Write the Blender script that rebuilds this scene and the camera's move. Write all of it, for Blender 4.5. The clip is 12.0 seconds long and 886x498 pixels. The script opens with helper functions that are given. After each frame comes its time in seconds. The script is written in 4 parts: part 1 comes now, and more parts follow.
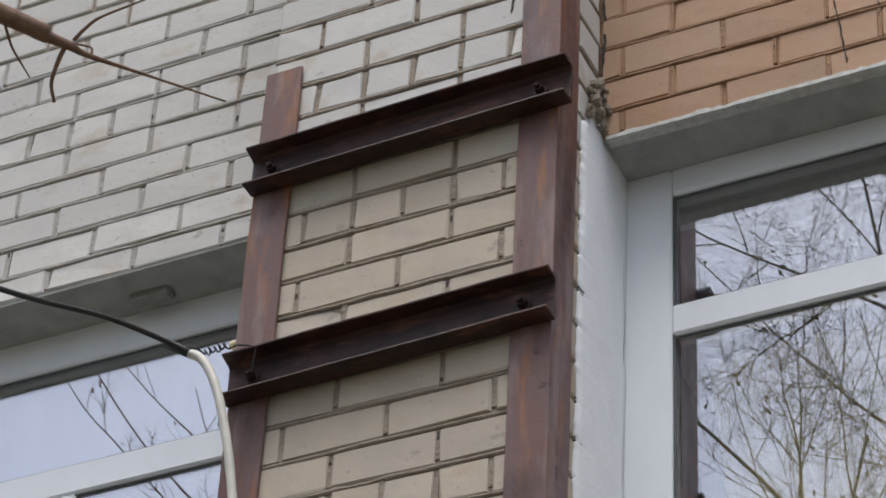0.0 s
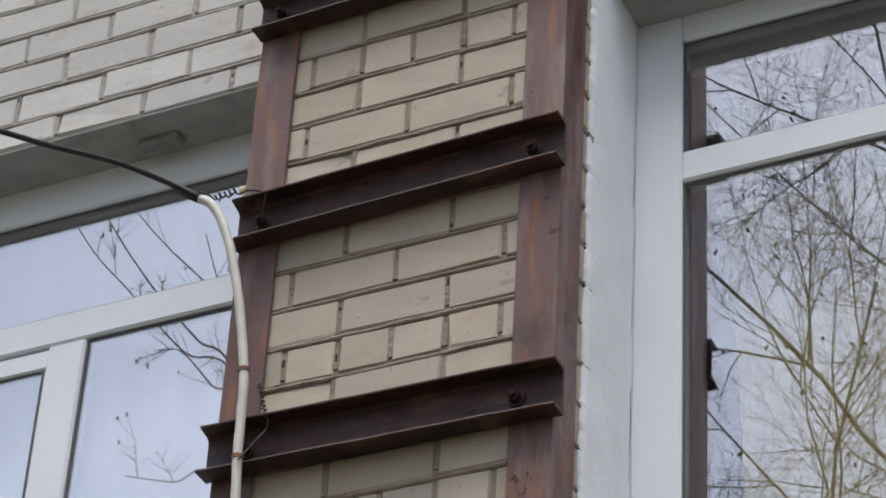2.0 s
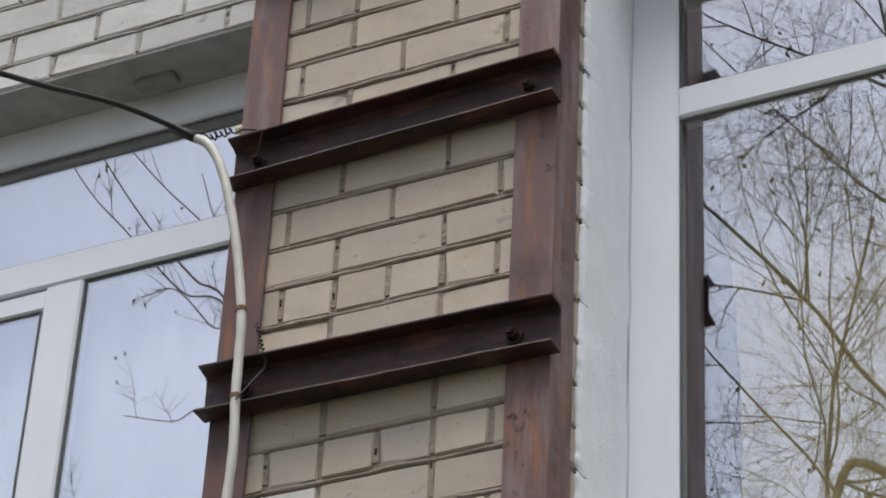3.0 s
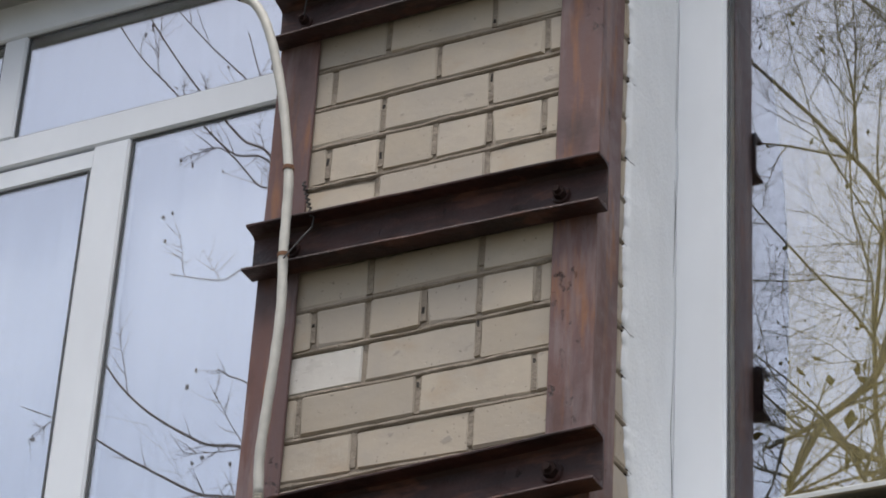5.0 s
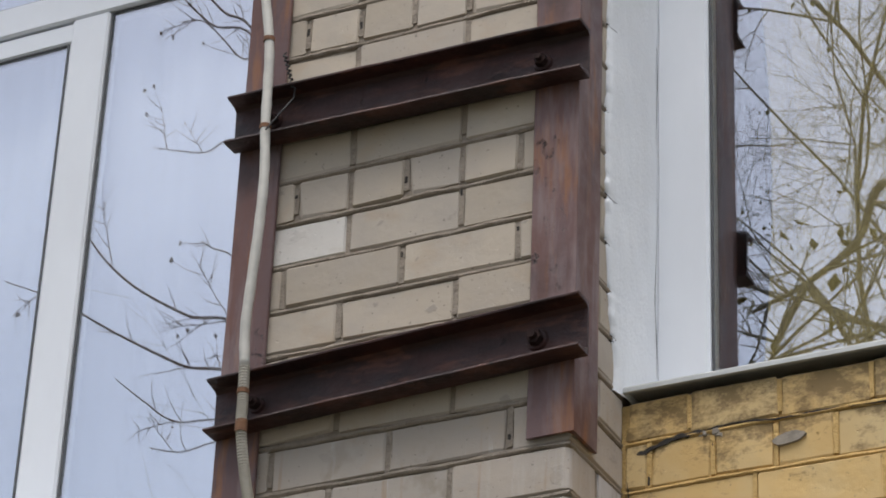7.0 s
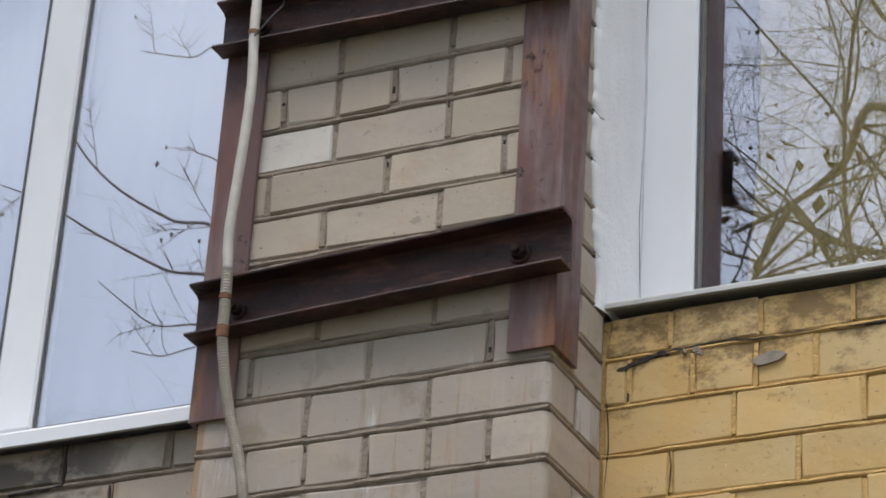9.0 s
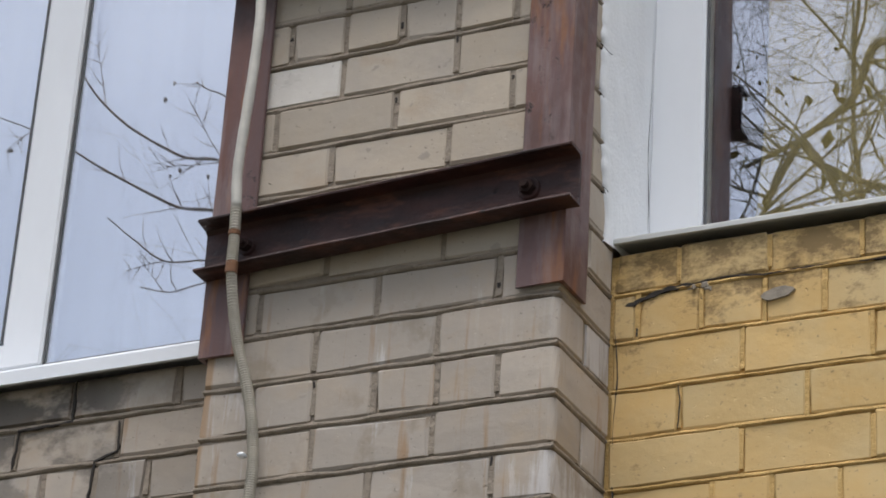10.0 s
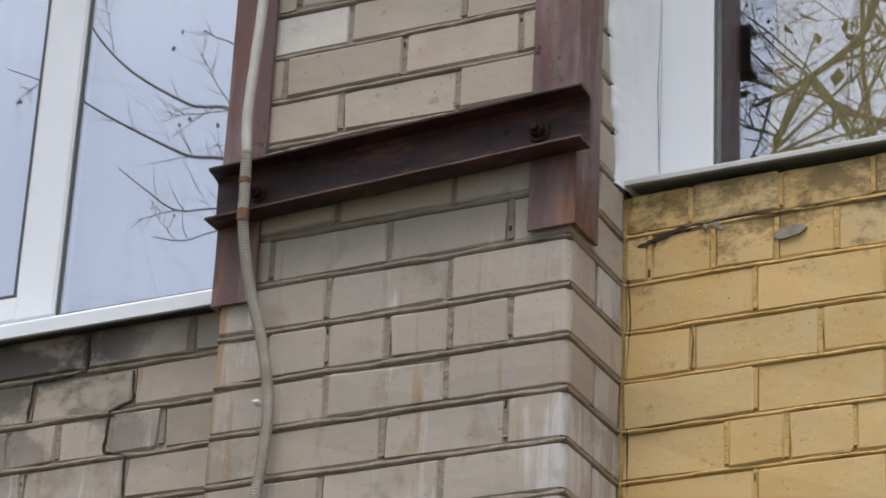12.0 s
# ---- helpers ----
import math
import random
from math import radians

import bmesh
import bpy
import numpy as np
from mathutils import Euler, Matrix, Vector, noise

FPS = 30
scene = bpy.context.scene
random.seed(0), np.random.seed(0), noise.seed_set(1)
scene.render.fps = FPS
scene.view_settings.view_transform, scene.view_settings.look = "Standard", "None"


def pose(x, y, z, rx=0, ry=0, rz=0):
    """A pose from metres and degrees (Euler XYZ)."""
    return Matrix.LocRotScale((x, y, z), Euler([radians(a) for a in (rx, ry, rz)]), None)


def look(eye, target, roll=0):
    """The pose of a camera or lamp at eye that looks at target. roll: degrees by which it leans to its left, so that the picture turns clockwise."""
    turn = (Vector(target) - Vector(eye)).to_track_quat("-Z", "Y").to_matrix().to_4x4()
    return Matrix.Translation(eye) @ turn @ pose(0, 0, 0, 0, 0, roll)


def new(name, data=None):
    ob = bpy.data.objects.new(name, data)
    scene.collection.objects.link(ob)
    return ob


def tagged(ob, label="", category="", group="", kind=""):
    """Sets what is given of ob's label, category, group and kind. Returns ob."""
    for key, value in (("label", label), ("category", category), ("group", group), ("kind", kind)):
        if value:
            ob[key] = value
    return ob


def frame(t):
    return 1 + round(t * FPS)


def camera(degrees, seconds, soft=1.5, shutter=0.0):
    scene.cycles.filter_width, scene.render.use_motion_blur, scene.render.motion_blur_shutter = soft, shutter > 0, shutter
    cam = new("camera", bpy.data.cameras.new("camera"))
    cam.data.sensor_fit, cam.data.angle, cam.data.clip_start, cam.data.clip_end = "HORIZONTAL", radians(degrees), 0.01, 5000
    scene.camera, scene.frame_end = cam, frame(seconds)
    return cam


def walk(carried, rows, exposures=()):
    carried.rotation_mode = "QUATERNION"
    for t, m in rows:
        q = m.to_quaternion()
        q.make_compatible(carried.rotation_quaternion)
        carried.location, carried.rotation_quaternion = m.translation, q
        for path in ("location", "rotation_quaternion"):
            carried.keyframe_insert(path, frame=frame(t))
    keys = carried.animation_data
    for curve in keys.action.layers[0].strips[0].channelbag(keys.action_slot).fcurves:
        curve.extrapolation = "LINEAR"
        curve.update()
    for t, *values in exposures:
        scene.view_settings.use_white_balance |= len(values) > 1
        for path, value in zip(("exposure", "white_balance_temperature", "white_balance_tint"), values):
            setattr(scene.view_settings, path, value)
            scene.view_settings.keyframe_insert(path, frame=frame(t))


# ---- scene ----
# The eye stands still, 1.6 m over the ground, and tilts down along the brick pier.
cam = camera(17.41, 12.0, 1.8)
EYE = Vector((2.058, -4.507, 1.604))
# seconds, turn to the left, look up, lean to the left (degrees)
EXPOSURE = 0.54
TURNS = [
    (0.0, 27.325, 39.454, 3.562),
    (0.5, 27.267, 38.555, 3.644),
    (1.0, 27.287, 37.790, 3.791),
    (1.5, 27.339, 37.049, 3.800),
    (2.0, 27.331, 36.396, 3.687),
    (2.5, 27.245, 35.837, 3.369),
    (3.0, 27.161, 35.172, 3.195),
    (5.0, 28.080, 32.327, 3.604),
    (5.5, 27.931, 31.572, 3.341),
    (6.0, 27.665, 31.050, 3.045),
    (6.5, 27.591, 30.504, 2.668),
    (7.0, 27.531, 29.759, 2.510),
    (9.0, 27.075, 28.026, 3.839),
    (9.5, 27.110, 27.377, 3.784),
    (10.0, 27.175, 26.742, 3.804),
    (10.5, 27.111, 26.247, 3.577),
    (11.0, 27.123, 25.890, 3.176),
    (11.5, 27.270, 25.880, 2.968),
    (12.0, 27.356, 25.628, 2.920),
]


def heading(turn, up):
    a, b = radians(turn), radians(up)
    return Vector((-math.sin(a) * math.cos(b), math.cos(a) * math.cos(b), math.sin(b)))


walk(cam, [(t, look(EYE, EYE + heading(turn, up), lean)) for t, turn, up, lean in TURNS], [(0.0, EXPOSURE), (12.0, EXPOSURE)])

# ---- light ----
SKY_STRENGTH, SUN_STRENGTH = 0.145, 1.65
world = bpy.data.worlds.new("sky")
scene.world = world
world.use_nodes = True
wn, wl = world.node_tree.nodes, world.node_tree.links
sky = wn.new("ShaderNodeTexSky")
sky.sky_type, sky.sun_disc = "NISHITA", False
sky.sun_elevation, sky.sun_rotation = radians(71), radians(172)
sky.air_density, sky.dust_density, sky.ozone_density = 1.0, 3.5, 1.5
milk = wn.new("ShaderNodeHueSaturation")
milk.inputs["Saturation"].default_value = 0.70
wl.new(sky.outputs["Color"], milk.inputs["Color"])
wl.new(milk.outputs["Color"], wn["Background"].inputs["Color"])
wn["Background"].inputs["Strength"].default_value = SKY_STRENGTH
sun_data = bpy.data.lights.new("sun", "SUN")
sun_data.energy, sun_data.angle, sun_data.color = SUN_STRENGTH, radians(34), (1.0, 0.99, 0.975)
sun = new("sun", sun_data)
sun.matrix_world = look((0.70, -5.0, 18.5), (0, 0, 4))

# ---- materials ----


class Nodes:
    """A small builder for one procedural surface."""

    def __init__(self, name):
        self.mat = bpy.data.materials.new(name)
        self.mat.use_nodes = True
        self.tree = self.mat.node_tree
        self.out = self.tree.nodes["Principled BSDF"]

    def add(self, kind, **values):
        node = self.tree.nodes.new(kind)
        for key, value in values.items():
            node.inputs[key.replace("_", " ")].default_value = value
        return node

    def link(self, a, b):
        self.tree.links.new(a, b)

    def place(self, stretch=(1, 1, 1), shift=None):
        g = self.add("ShaderNodeNewGeometry")
        m = self.add("ShaderNodeMapping")
        m.inputs["Scale"].default_value = stretch
        self.link(g.outputs["Position"], m.inputs["Vector"])
        if shift is not None:
            self.link(shift, m.inputs["Location"])
        return m.outputs["Vector"]

    def noise(self, scale, stretch=(1, 1, 1), detail=4.0, rough=0.55, shift=None):
        n = self.add("ShaderNodeTexNoise", Scale=scale, Detail=detail, Roughness=rough)
        self.link(self.place(stretch, shift), n.inputs["Vector"])
        return n.outputs["Fac"]

    def band(self, fac, low, high):
        r = self.add("ShaderNodeMapRange")
        r.inputs["From Min"].default_value, r.inputs["From Max"].default_value = low, high
        self.link(fac, r.inputs["Value"])
        return r.outputs["Result"]

    def math(self, op, a, b):
        m = self.add("ShaderNodeMath")
        m.operation = op
        for slot, value in zip(m.inputs, (a, b)):
            if isinstance(value, (int, float)):
                slot.default_value = value
            else:
                self.link(value, slot)
        return m.outputs["Value"]

    def mix(self, fac, a, b, kind="MIX"):
        m = self.add("ShaderNodeMix")
        m.data_type, m.blend_type = "RGBA", kind
        for slot, value in ((m.inputs["Factor"], fac), (m.inputs["A"], a), (m.inputs["B"], b)):
            if isinstance(value, (int, float)):
                slot.default_value = value
            elif isinstance(value, tuple):
                slot.default_value = (*value, 1)
            else:
                self.link(value, slot)
        return m.outputs["Result"]

    def height(self):
        """World height over the ground."""
        g, s = self.add("ShaderNodeNewGeometry"), self.add("ShaderNodeSeparateXYZ")
        self.link(g.outputs["Position"], s.inputs["Vector"])
        return s.outputs["Z"], s.outputs["X"]

    def finish(self, colour, rough=0.8, metal=0.0, bumps=(), spec=0.4):
        if isinstance(colour, tuple):
            self.out.inputs["Base Color"].default_value = (*colour, 1)
        else:
            self.link(colour, self.out.inputs["Base Color"])
        if isinstance(rough, (int, float)):
            self.out.inputs["Roughness"].default_value = rough
        else:
            self.link(rough, self.out.inputs["Roughness"])
        self.out.inputs["Metallic"].default_value = metal
        self.out.inputs["Specular IOR Level"].default_value = spec
        last = None
        for fac, distance in bumps:
            b = self.add("ShaderNodeBump", Distance=distance, Strength=1.0)
            self.link(fac, b.inputs["Height"])
            if last is not None:
                self.link(last, b.inputs["Normal"])
            last = b.outputs["Normal"]
        if last is not None:
            self.link(last, self.out.inputs["Normal"])
        return self.mat


def rnd(n):
    """A number for each object, and one for each loose piece of a joined mesh."""
    a = n.add("ShaderNodeObjectInfo").outputs["Random"]
    b = n.add("ShaderNodeNewGeometry").outputs["Random Per Island"]
    return n.math("FRACT", n.math("ADD", a, b), 0.0)


BASE = 4.03  # height of the course line from which the courses are counted


def brick_material(name, light, dark, grey, paint=False, smears=0.7, grime_shade=False):
    n = Nodes(name)
    r = rnd(n)
    colour = n.mix(r, dark, light)
    r2 = n.math("FRACT", n.math("MULTIPLY", r, 17.3), 0.0)
    colour = n.mix(n.math("MULTIPLY", n.band(r2, 0.55, 1.0), 0.45), colour, grey)
    cloud = n.noise(9.0, detail=7.0, rough=0.6)
    colour = n.mix(n.math("MULTIPLY", n.band(cloud, 0.42, 0.72), 0.6), colour, grey)
    speck = n.noise(110.0, detail=2.0)
    colour = n.mix(n.math("MULTIPLY", n.band(speck, 0.69, 0.73), 0.6), colour, tuple(0.35 * c for c in grey))
    grain = n.noise(420.0, detail=2.0)
    lumps = n.noise(24.0, detail=6.0)
    pits = n.band(n.noise(85.0, detail=3.0), 0.70, 0.76)
    bumps = [(lumps, 0.0018), (pits, -0.002), (grain, 0.0004)]
    if not paint:
        tan = n.band(n.noise(6.0, detail=4.0, shift=None, stretch=(1.3, 1.3, 1.9)), 0.56, 0.7)
        colour = n.mix(n.math("MULTIPLY", tan, 0.5), colour, (0.40, 0.31, 0.215))
        # mortar smeared over the faces
        smear = n.band(n.noise(12.0, (1.0, 1.0, 1.4), detail=4.0, rough=0.5), 0.66, 0.685)
        colour = n.mix(n.math("MULTIPLY", smear, smears), colour, (0.29, 0.26, 0.22))
        bumps.insert(0, (smear, 0.0004))
        # weathering below the iron: pale lime runs, rust runs
        z, x = n.height()
        low = n.band(z, BASE + 0.16, BASE - 0.04)
        runs = n.noise(4.0, (5.5, 5.5, 0.55), detail=7.0, rough=0.7)
        corner = n.math("MULTIPLY", n.band(x, -0.16, -0.02), 0.13)
        colour = n.mix(n.math("MULTIPLY", n.math("MULTIPLY", n.band(n.math("ADD", runs, corner), 0.57, 0.66), n.math("MULTIPLY", low, n.band(r2, 0.25, 0.75))), 0.42), colour, (0.68, 0.68, 0.70))
        rust = n.noise(4.0, (8.5, 8.5, 0.5), detail=6.0, rough=0.6, shift=None)
        edge = n.math("MULTIPLY", n.math("MULTIPLY", n.band(x, -0.745, -0.768), n.band(x, -0.86, -0.775)), 0.30)
        rust = n.band(n.math("ADD", edge, n.math("SUBTRACT", rust, n.math("MULTIPLY", runs, 0.25))), 0.47, 0.57)
        colour = n.mix(n.math("MULTIPLY", n.math("MULTIPLY", rust, low), 0.62), colour, (0.30, 0.165, 0.065))
        # brown water marks on single bricks
        tea = n.math("MULTIPLY", n.band(n.noise(7.0, (1.0, 1.0, 0.8), detail=5.0, rough=0.6), 0.54, 0.62), n.math("MULTIPLY", low, n.band(r2, 0.35, 0.5)))
        colour = n.mix(n.math("MULTIPLY", tea, 0.55), colour, (0.235, 0.19, 0.135))
        dirt = n.noise(3.6, (1.0, 1.0, 1.5), detail=8.0, rough=0.62)
        sooty = n.math("MULTIPLY", n.band(dirt, 0.45, 0.52), n.math("MULTIPLY", n.band(x, -0.97, -1.20), n.math("MULTIPLY", n.band(z, BASE - 0.35, BASE - 0.02), n.band(z, BASE + 0.6, BASE + 0.3))))
        colour = n.mix(n.math("MULTIPLY", sooty, 0.75), colour, (0.045, 0.042, 0.038))
    else:
        worn = n.band(n.noise(7.0, detail=8.0, rough=0.7), 0.66, 0.7)
        colour = n.mix(n.math("MULTIPLY", worn, 0.55), colour, grey)
        film = n.band(n.noise(2.3, (1.0, 1.0, 2.0), detail=6.0, rough=0.65), 0.5, 0.72)
        colour = n.mix(n.math("MULTIPLY", film, 0.25), colour, tuple(0.68 * c for c in dark))
        chips = n.band(n.noise(38.0, (1.0, 1.0, 1.3), detail=3.0), 0.74, 0.76)
        colour = n.mix(n.math("MULTIPLY", chips, 0.7), colour, (0.20, 0.15, 0.09))
        if grime_shade:
            # soot and flaked paint washed down from the drip sill, plus its painted shadow
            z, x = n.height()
            wash_shade = n.math("ADD", n.noise(11.0, (1.0, 1.0, 1.6), detail=9.0, rough=0.78), n.math("MULTIPLY", n.band(z, BASE - 0.06, BASE + 0.16), 0.17))
            colour = n.mix(n.math("MULTIPLY", n.band(wash_shade, 0.575, 0.70), 0.78), colour, (0.13, 0.085, 0.035))
    return n.finish(colour, 0.85 if not paint else 0.7, 0.0, bumps, 0.3)


def mortar_material(name, a, b):
    n = Nodes(name)
    colour = n.mix(n.band(n.noise(22.0, detail=8.0, rough=0.7), 0.35, 0.7), a, b)
    colour = n.mix(n.math("MULTIPLY", n.band(n.noise(260.0), 0.55, 0.7), 0.5), colour, tuple(0.4 * c for c in a))
    return n.finish(colour, 0.95, 0.0, ((n.noise(60.0, detail=6.0), 0.008), (n.noise(400.0), 0.0015)), 0.2)


M_BRICK = brick_material("silicate_brick", (0.48, 0.412, 0.328), (0.385, 0.327, 0.257), (0.36, 0.322, 0.28))
M_BRICK_PALE = brick_material("pale_silicate_brick", (0.64, 0.61, 0.56), (0.61, 0.58, 0.53), (0.52, 0.48, 0.43), False, 0.15)
M_BRICK_LOW = brick_material("weathered_silicate_brick", (0.455, 0.391, 0.322), (0.36, 0.307, 0.252), (0.335, 0.305, 0.272), False, 0.3)
M_BRICK_CLEAN = brick_material("clean_silicate_brick", (0.565, 0.55, 0.52), (0.49, 0.473, 0.445), (0.45, 0.435, 0.415), False, 0.5)
M_ORANGE = brick_material("orange_painted_brick", (0.375, 0.225, 0.138), (0.33, 0.195, 0.117), (0.35, 0.24, 0.165), True)
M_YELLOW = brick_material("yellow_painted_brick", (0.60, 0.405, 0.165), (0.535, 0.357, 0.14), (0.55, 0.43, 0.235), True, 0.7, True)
M_MORTAR = mortar_material("mortar", (0.32, 0.27, 0.215), (0.225, 0.187, 0.148))
M_MORTAR_PALE = mortar_material("pale_mortar", (0.40, 0.375, 0.34), (0.31, 0.285, 0.255))
M_MORTAR_ORANGE = mortar_material("painted_orange_mortar", (0.35, 0.21, 0.128), (0.26, 0.16, 0.10))
M_MORTAR_YELLOW = mortar_material("painted_yellow_mortar", (0.60, 0.405, 0.165), (0.50, 0.335, 0.13))


def iron_material(name, red, brown, dark, rust, along):
    """Painted iron; along: the stretch of its streaks."""
    n = Nodes(name)
    colour = n.mix(n.band(n.noise(7.0, along, detail=6.0), 0.38, 0.62), brown, red)
    streak = n.noise(13.0, along, detail=6.0, rough=0.6)
    colour = n.mix(n.math("MULTIPLY", n.band(streak, 0.53, 0.64), 0.8), colour, rust)
    pale = n.band(n.noise(10.0, along, detail=5.0, rough=0.6, shift=None), 0.36, 0.50)
    colour = n.mix(n.math("MULTIPLY", n.math("SUBTRACT", 1.0, pale), 0.55), colour, tuple(0.10 + 1.05 * c for c in brown) if along[2] < 1 else brown)
    bare = n.band(n.noise(60.0, (1.0, 1.0, 0.8), detail=7.0, rough=0.72), 0.56, 0.62)
    where = n.band(n.noise(5.5, (1.6, 1.6, 0.9), detail=3.0), 0.58, 0.66)
    flakes = n.math("MULTIPLY", bare, where)
    colour = n.mix(n.math("MULTIPLY", flakes, 0.9), colour, dark)
    soot = n.band(n.noise(3.0, (2.0, 2.0, 1.2), detail=5.0), 0.55, 0.72)
    colour = n.mix(n.math("MULTIPLY", soot, 0.6), colour, dark)
    rough = n.band(n.noise(30.0, detail=4.0), -0.5, 1.5)
    return n.finish(colour, rough, 0.0, ((flakes, -0.0014), (n.noise(70.0, detail=6.0, rough=0.65), 0.0008 if along[2] < 1 else 0.003)), 0.35)


M_IRON = iron_material("red_brown_painted_iron", (0.135, 0.064, 0.050), (0.128, 0.078, 0.074), (0.022, 0.014, 0.013), (0.23, 0.10, 0.046), (2.0, 2.0, 0.30))
M_BEAM = iron_material("dark_red_primed_iron", (0.054, 0.0215, 0.018), (0.024, 0.0118, 0.0107), (0.007, 0.005, 0.005), (0.105, 0.042, 0.028), (0.8, 2.0, 3.0))


def plain(name, colour, rough, scale=30.0, amount=0.12, bump=0.0005, metal=0.0, spec=0.5, stretch=(1, 1, 1)):
    n = Nodes(name)
    a = n.mix(n.band(n.noise(scale, stretch, detail=6.0), 0.3, 0.7), tuple(c * (1 - amount) for c in colour), tuple(min(1, c * (1 + amount)) for c in colour))
    a = n.mix(n.math("MULTIPLY", n.band(n.noise(scale * 0.13, stretch, detail=6.0, rough=0.65), 0.5, 0.75), amount * 2), a, tuple(0.6 * c for c in colour))
    return n.finish(a, rough, metal, ((n.noise(scale * 4, detail=4.0), bump),), spec)


def plaster_material():
    n = Nodes("white_plaster")
    colour = n.mix(n.band(n.noise(7.0, (1, 1, 0.35), detail=6.0), 0.4, 0.75), (0.77, 0.785, 0.80), (0.71, 0.72, 0.73))
    grime = n.band(n.noise(18.0, (2.0, 2.0, 0.5), detail=8.0, rough=0.7), 0.66, 0.76)
    colour = n.mix(n.math("MULTIPLY", grime, 0.4), colour, (0.42, 0.38, 0.32))
    return n.finish(colour, 0.85, 0.0, ((n.noise(14.0, (1, 1, 0.6), detail=6.0), 0.005), (n.noise(120.0, detail=4.0), 0.0015)), 0.3)


def glass_material(name, mirror, tint):
    """Coated double glazing: a clear dark pane with a strong reflection."""
    n = Nodes(name)
    t = n.tree
    gloss = n.add("ShaderNodeBsdfGlossy", Color=(*tint, 1), Roughness=0.0)
    clear = n.add("ShaderNodeBsdfTransparent", Color=(0.97, 0.98, 0.98, 1))
    wave = n.add("ShaderNodeBump", Distance=0.002, Strength=0.03)
    n.link(n.noise(2.2, detail=1.0), wave.inputs["Height"])
    n.link(wave.outputs["Normal"], gloss.inputs["Normal"])
    mixer = n.add("ShaderNodeMixShader", Fac=mirror)
    n.link(clear.outputs["BSDF"], mixer.inputs[1])
    n.link(gloss.outputs["BSDF"], mixer.inputs[2])
    n.link(mixer.outputs["Shader"], t.nodes["Material Output"].inputs["Surface"])
    return n.mat


M_PLASTER = plaster_material()
M_PVC = plain("white_window_plastic", (0.69, 0.712, 0.742), 0.38, 9.0, 0.03, 0.0001, stretch=(1, 1, 0.5))
M_GASKET = plain("grey_rubber_gasket", (0.075, 0.077, 0.08), 0.7)
M_GLASS_BRIGHT = glass_material("sunproof_coated_glass", 0.38, (0.97, 0.97, 1.0))
M_GLASS = glass_material("coated_glass", 0.29, (0.96, 0.97, 1.0))
M_GLASS_IN = glass_material("inner_glass", 0.05, (0.95, 0.95, 1.0))
M_SILL = plain("pale_painted_sheet_metal", (0.40, 0.41, 0.40), 0.5, 20.0, 0.08, 0.0004)
M_CONCRETE = plain("grey_lintel_concrete", (0.33, 0.335, 0.32), 0.9, 16.0, 0.16, 0.002)
M_PALE_MORTAR = plain("pale_lime_mortar", (0.50, 0.50, 0.475), 0.95, 40.0, 0.2, 0.003)
M_CURTAIN = plain("white_curtain", (0.58, 0.59, 0.61), 0.9, 8.0, 0.03)
M_OLIVE = plain("olive_curtain_cloth", (0.45, 0.355, 0.145), 0.95, 12.0, 0.10)
M_ROOM_SHADE = plain("dim_room_wall", (0.036, 0.038, 0.038), 0.9)
M_FOAM = plain("yellowed_foam", (0.75, 0.66, 0.42), 0.9, 40.0, 0.2, 0.002)
M_LUG = plain("dull_grey_metal", (0.24, 0.24, 0.23), 0.8)
M_CRACK_SHADE = plain("crack_shadowed_mortar", (0.035, 0.03, 0.026), 1.0, 60.0, 0.3)
M_BLACK = plain("black_cable_rubber", (0.018, 0.017, 0.017), 0.75)
M_CONDUIT = plain("aged_grey_conduit_plastic", (0.47, 0.45, 0.40), 0.55, 26.0, 0.12)
M_RIBBED = plain("dusty_ribbed_plastic", (0.43, 0.40, 0.335), 0.7, 22.0, 0.2)
M_BARE = plain("bare_grey_render", (0.27, 0.235, 0.19), 0.95, 60.0, 0.2, 0.002)
M_RUST = plain("rusted_steel", (0.16, 0.075, 0.035), 0.85, 60.0, 0.35, 0.001)
M_DARK_STEEL = plain("dark_painted_steel", (0.026, 0.014, 0.012), 0.9, 60.0, 0.3, 0.001, 0.0, 0.2)
M_BARK = plain("grey_brown_bark", (0.26, 0.225, 0.165), 0.9, 30.0, 0.3, 0.004)
M_TWIG = plain("brown_twig_bark", (0.17, 0.095, 0.058), 0.8, 90.0, 0.3, 0.001)
M_LEAF = plain("olive_leaf", (0.16, 0.13, 0.03), 0.7, 40.0, 0.2)
M_GRASS = plain("worn_grass_ground", (0.095, 0.088, 0.06), 0.95, 3.0, 0.4, 0.02)

# ---- shapes ----


def part(name, bm, material, parent=None, label="", smooth=False):
    me = bpy.data.meshes.new(name)
    bm.normal_update()
    bm.to_mesh(me)
    bm.free()
    me.materials.append(material)
    if smooth:
        me.polygons.foreach_set("use_smooth", [True] * len(me.polygons))
    ob = new(name, me)
    if parent is not None:
        ob.parent = parent
    if label:
        ob["label"] = label
    return ob


def holder(name, place, label, category, group="", kind=""):
    ob = new(name)
    ob.location = place
    return tagged(ob, label, category, group, kind)


def adopt(ob, parent):
    """Keeps ob where it is while parent, which is unturned, becomes its parent."""
    ob.parent = parent
    ob.matrix_parent_inverse = Matrix.Translation(-parent.location)
    return ob


CORNERS = [(sx, sy, sz) for sx in (-1, 1) for sy in (-1, 1) for sz in (-1, 1)]


